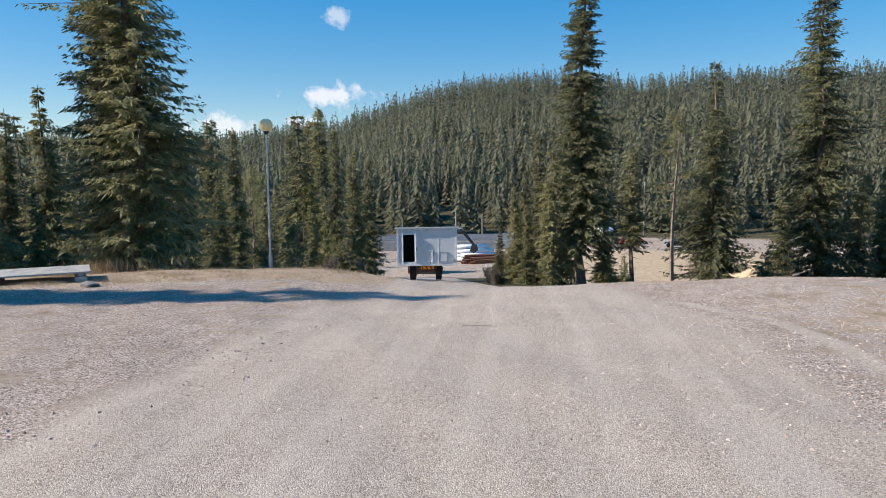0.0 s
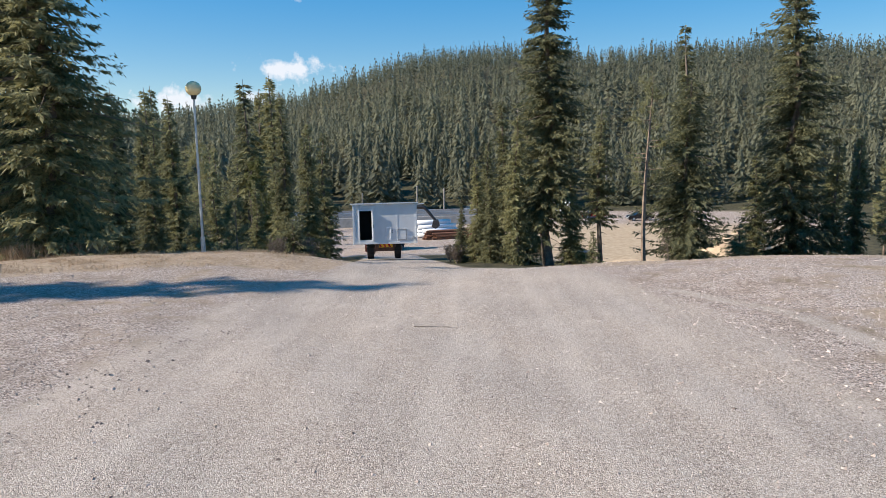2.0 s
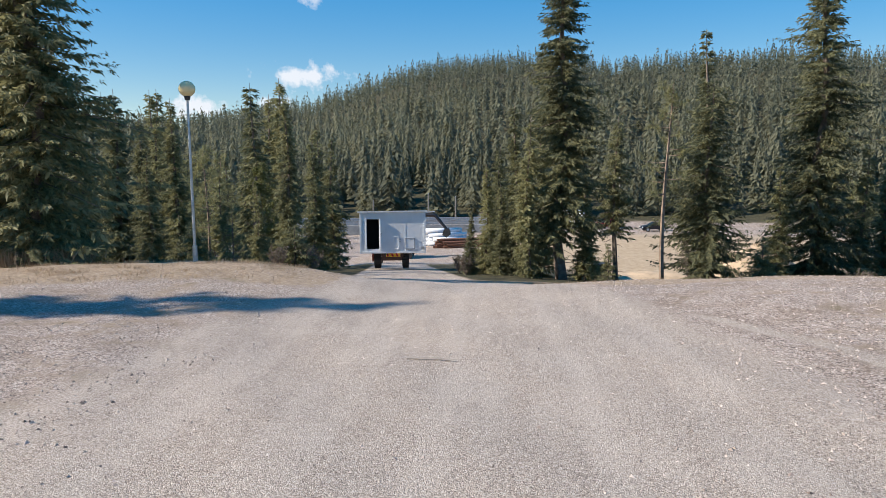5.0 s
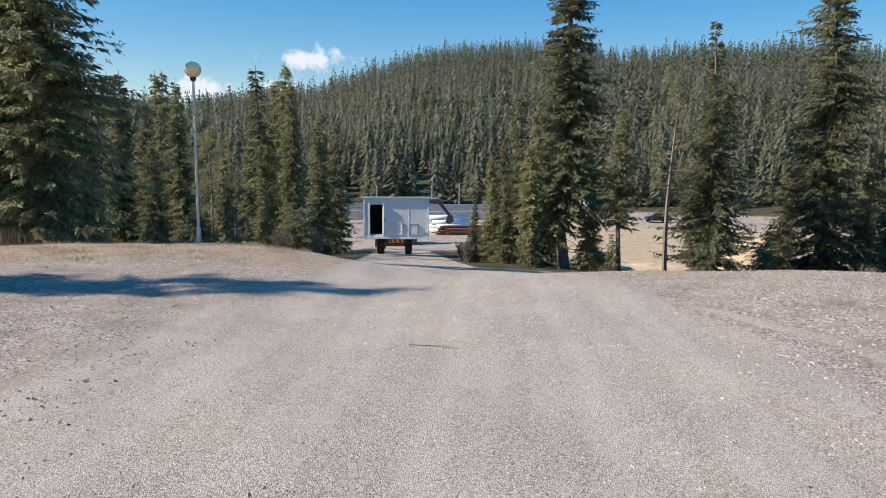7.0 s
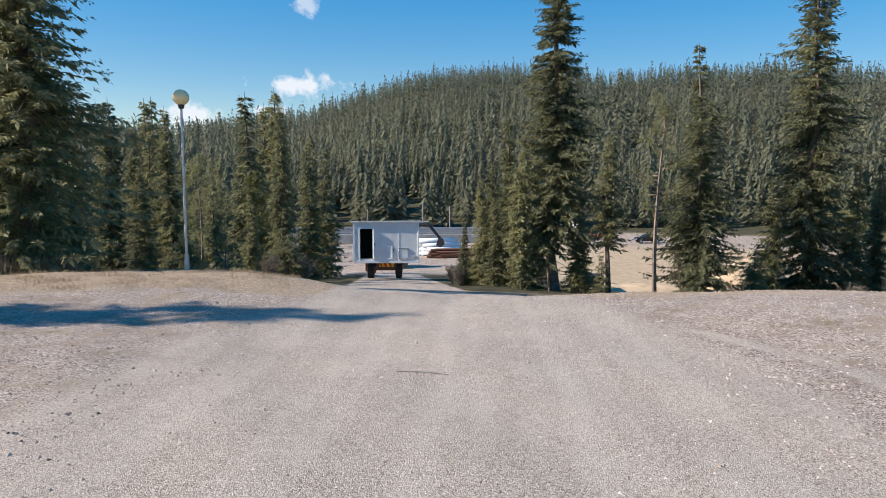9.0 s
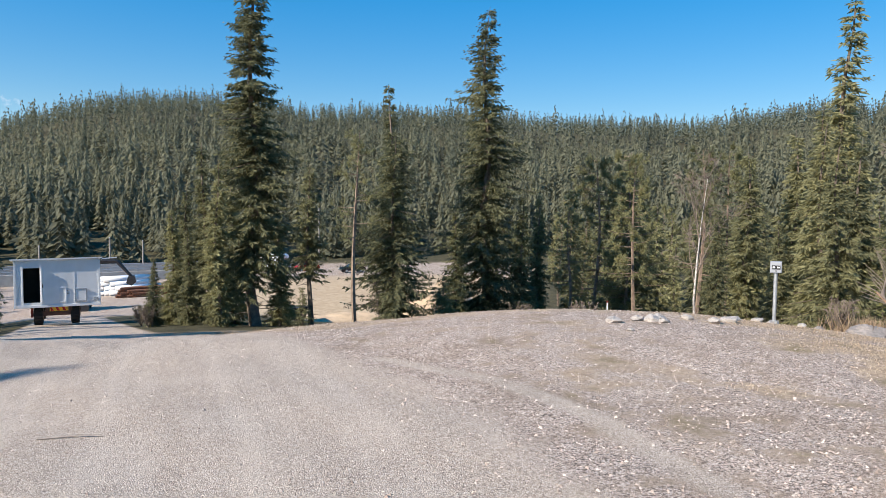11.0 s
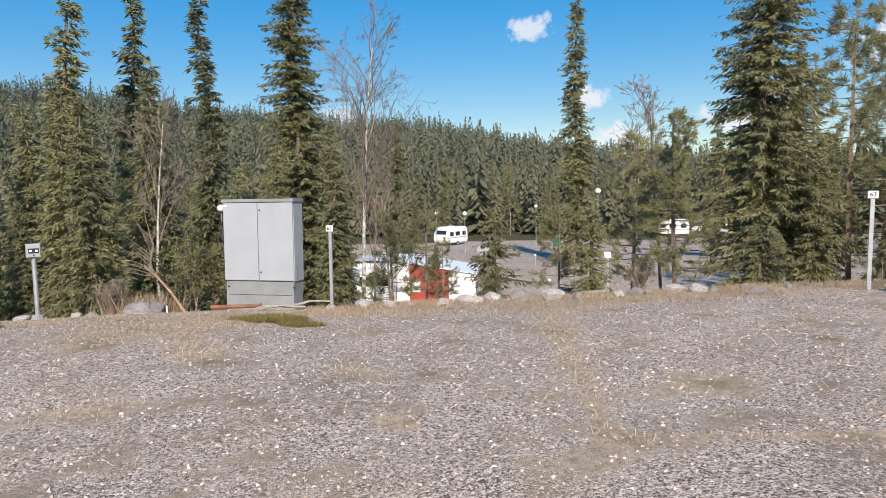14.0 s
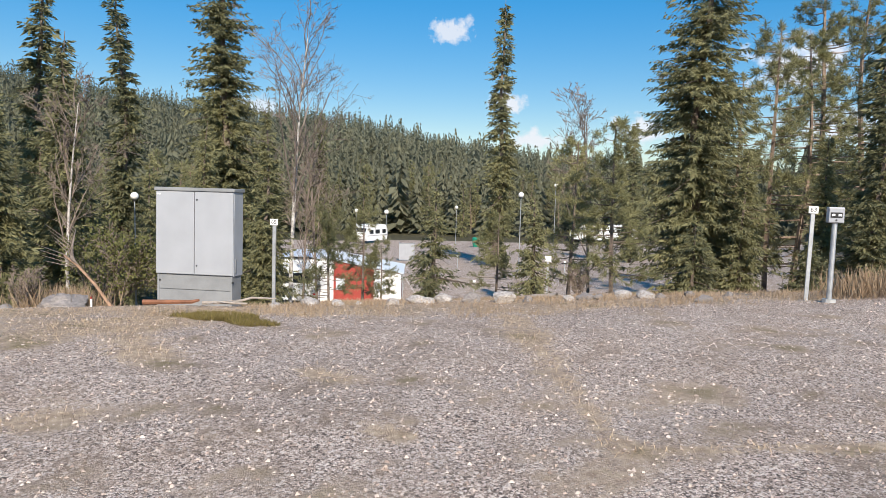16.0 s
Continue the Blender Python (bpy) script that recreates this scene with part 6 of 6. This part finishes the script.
fallen("grey_branch", [(10.8, 10.1, 0.05), (10.95, 9.8, 0.06), (11.05, 9.5, 0.05)], 0.03, M_GREYWOOD, "weathered grey branch before the cabinet", 2, 3)
fallen("grey_branch", [(11.0, 9.75, 0.05), (11.1, 9.45, 0.14), (11.2, 9.1, 0.12)], 0.024, M_GREYWOOD, "bleached curved branch before the cabinet", 0, 4)
fallen("grey_branch", [(-1.35, 8.45, 0.01), (-1.05, 8.44, 0.015), (-0.85, 8.40, 0.01)], 0.010, M_GREYWOOD, "thin twig lying on the road", 0, 5)
fallen("grey_branch", [(13.6, 4.9, 0.05), (13.9, 5.3, 0.05), (14.2, 5.6, 0.05)], 0.06, M_GREYWOOD, "grey plank end beside a stone", 0, 6)
for sx, sy in ((10.75, 11.9), (10.9, 12.35), (6.6, 14.2)):
    z = ground_z(sx, sy)
    ob = thing("marker_stake", pose(sx, sy, z - 0.05), "thin white marker stake in the grass", "stake", "marker stakes")
    part("stake", box(B(), -0.01, -0.01, -0.1, 0.01, 0.01, 0.20, 0.002), M_SIGN, ob)
    part("tip", box(B(), -0.011, -0.011, 0.20, 0.011, 0.011, 0.235, 0.002), M_RED, ob)


# loose stones of the gravel
def litter(name, count, lo, hi, material, label, spread, seed):
    """Small angular stones strewn over the gravel, as one sheet of pieces."""
    g = np.random.default_rng(seed)
    base = np.array([(1, 0, 0), (-0.5, 0.87, 0), (-0.5, -0.87, 0), (0.25, 0.1, 0.75), (-0.4, -0.1, 0.55)])
    tri = np.array([(0, 1, 3), (1, 4, 3), (1, 2, 4), (2, 0, 3), (2, 3, 4)])
    x, y = spread(g, count)
    size = lo + (hi - lo) * g.random(len(x)) ** 2.6
    n = len(x)
    jit = base[None] * g.uniform(0.6, 1.3, (n, 5, 3)) + g.normal(0, 0.08, (n, 5, 3))
    a = g.uniform(0, 2 * np.pi, n)[:, None]
    px = (jit[:, :, 0] * np.cos(a) - jit[:, :, 1] * np.sin(a)) * size[:, None] + x[:, None]
    py = (jit[:, :, 0] * np.sin(a) + jit[:, :, 1] * np.cos(a)) * size[:, None] + y[:, None]
    pz = jit[:, :, 2] * size[:, None] + land(x, y)[:, None] - 0.002
    f = (tri[None] + 5 * np.arange(n)[:, None, None]).reshape(-1, 3)
    ob = new(name, mesh_from(name, np.stack([px, py, pz], -1).reshape(-1, 3), f, material))
    return tagged(ob, label, "gravel", kind="stuff")


def gravel_tint():
    m = bpy.data.materials.new("loose_gravel")
    m.use_nodes = True
    nt = m.node_tree
    geo = nt.nodes.new("ShaderNodeNewGeometry")
    r = nt.nodes.new("ShaderNodeValToRGB")
    els = r.color_ramp.elements
    els[0].color, els[1].color = (0.16, 0.12, 0.098, 1), (0.60, 0.50, 0.43, 1)
    mid = els.new(0.45)
    mid.color = (0.37, 0.283, 0.232, 1)
    nt.links.new(geo.outputs["Random Per Island"], r.inputs["Fac"])
    b = nt.nodes["Principled BSDF"]
    nt.links.new(r.outputs["Color"], b.inputs["Base Color"])
    b.inputs["Roughness"].default_value = 0.9
    return m


M_LOOSE = gravel_tint()


def over_gravel(g, n):
    d = 1.2 + 13.5 * g.random(n) ** 0.8
    b = np.radians(g.uniform(-128, 62, n))
    x, y = 0.9 - np.sin(b) * d, 2.4 + np.cos(b) * d
    road = zones(x, y)[0]
    keep = g.random(n) > road * 0.88
    return x[keep], y[keep]


litter("loose_gravel", 105000, 0.005, 0.020, M_LOOSE, "loose pinkish grey gravel", over_gravel, 61)


def road_rim(g, n):
    y = g.uniform(3, 12, n)
    side = np.where(g.random(n) < 0.7, -1, 1)
    x = -0.1 - 0.10 * y + side * (2.4 + np.abs(g.normal(0, 1.3, n)))
    return x, y


def ridge_spread(g, n):
    """The low ridge of stones that the grader left beside the road."""
    y = g.uniform(3.2, 9.0, n)
    x = np.interp(y, [3.2, 4.5, 5.6, 6.3, 7.3, 8.7], [-4.1, -4.2, -3.8, -3.55, -3.5, -3.1])
    return x + g.normal(0, 0.13, n) + 0.08 * np.sin(y * 5), y


litter("gravel_ridge", 600, 0.005, 0.019, M_LOOSE, "ridge of coarser stones beside the road", ridge_spread, 63)
litter("coarse_gravel", 1200, 0.006, 0.024, M_LOOSE, "coarser stones pushed to the road's rim", road_rim, 62)


def blades(name, count, spread, lo, hi, material, label, seed, lean=0.6):
    g = np.random.default_rng(seed)
    x, y = spread(g, count)
    n = len(x)
    h = g.uniform(lo, hi, n)
    p = np.stack([x, y, land(x, y) - 0.01], -1)
    d = np.stack([g.normal(0, lean, n), g.normal(0, lean, n), np.ones(n)], -1)
    d = unit(d) * h[:, None]
    a = g.uniform(0, 2 * np.pi, n)
    w = np.stack([np.cos(a), np.sin(a), np.zeros(n)], -1) * (0.0022 + 0.011 * h)[:, None]
    v, f = sprays(p, d, w)
    ob = new(name, mesh_from(name, v, f, material))
    return tagged(ob, label, "grass", kind="stuff")


def rim_spread(g, n):
    """Along the outer edge of the gravel, in clumps."""
    k = 900
    b = g.uniform(-118, 66, k)
    d = table(EDGE, b) + np.where(b > 20, g.uniform(-1.5, 5.5, k), np.where((b > -52) & (b < 14), g.uniform(4.6, 8.5, k), g.uniform(1.6, 6.5, k)))
    cx, cy = CX - np.sin(np.radians(b)) * d, CY + np.cos(np.radians(b)) * d
    i = g.integers(0, k, n)
    x, y = cx[i] + g.normal(0, 0.16, n), cy[i] + g.normal(0, 0.16, n)
    keep = (np.abs(road_across(x, y)) > 3.0) & ~((x > 9.6) & (x < 12.2) & (y > 9.4) & (y < 11.9))
    return x[keep], y[keep]


blades("dry_grass", 75000, rim_spread, 0.03, 0.12, M_STRAW, "bleached dry grass along the gravel's edge", 71)


def patch_spread(g, n):
    """Straw along the pitch's edges and in patches on the gravel."""
    share = np.array([(math.dist(p, q) + w) * w for p, q, w in SEAMS])
    i = g.choice(len(SEAMS), n, p=share / share.sum())
    p, q = np.array([r[0] for r in SEAMS])[i], np.array([r[1] for r in SEAMS])[i]
    u = g.random(n)
    clump = np.sin(u * 40 + i) + np.sin(u * 17 + 2 * i) > g.uniform(-1.6, 1.2, n)
    wide = np.array([r[2] for r in SEAMS])[i]
    x = p[:, 0] + (q - p)[:, 0] * u + g.normal(0, 0.6, n) * wide
    y = p[:, 1] + (q - p)[:, 1] * u + g.normal(0, 0.6, n) * wide
    return x[clump], y[clump]


blades("straw_patch_grass", 24000, patch_spread, 0.015, 0.07, M_STRAW, "flattened straw growing through the gravel", 72, 1.4)


def tall_spread(g, n):
    spots = np.array([(-13.2, 15.6), (-12.4, 15.7), (12.6, -0.2), (12.4, 0.5), (11.1, 12.7), (11.5, 13.1), (-11.6, 16.2), (13.0, -1.0)])
    i = g.integers(0, len(spots), n)
    return spots[i, 0] + g.normal(0, 0.3, n), spots[i, 1] + g.normal(0, 0.3, n)


blades("tall_dry_grass", 4200, tall_spread, 0.2, 0.55, M_STRAW, "tall bleached grass tufts", 73, 0.35)


def moss_spread(g, n):
    t = g.uniform(0, 2 * np.pi, n)
    r = np.sqrt(g.random(n)) * (0.85 + 0.2 * np.sin(3 * t + 1) + 0.12 * np.sin(7 * t))
    return 8.85 + np.cos(t) * r * 0.40 + 0.25 * np.sin(t) * r, 8.72 + np.sin(t) * r * 0.75


blades("moss_patch", 9000, moss_spread, 0.03, 0.10, M_MOSS, "low olive crowberry and moss patch on the gravel", 74, 0.8)
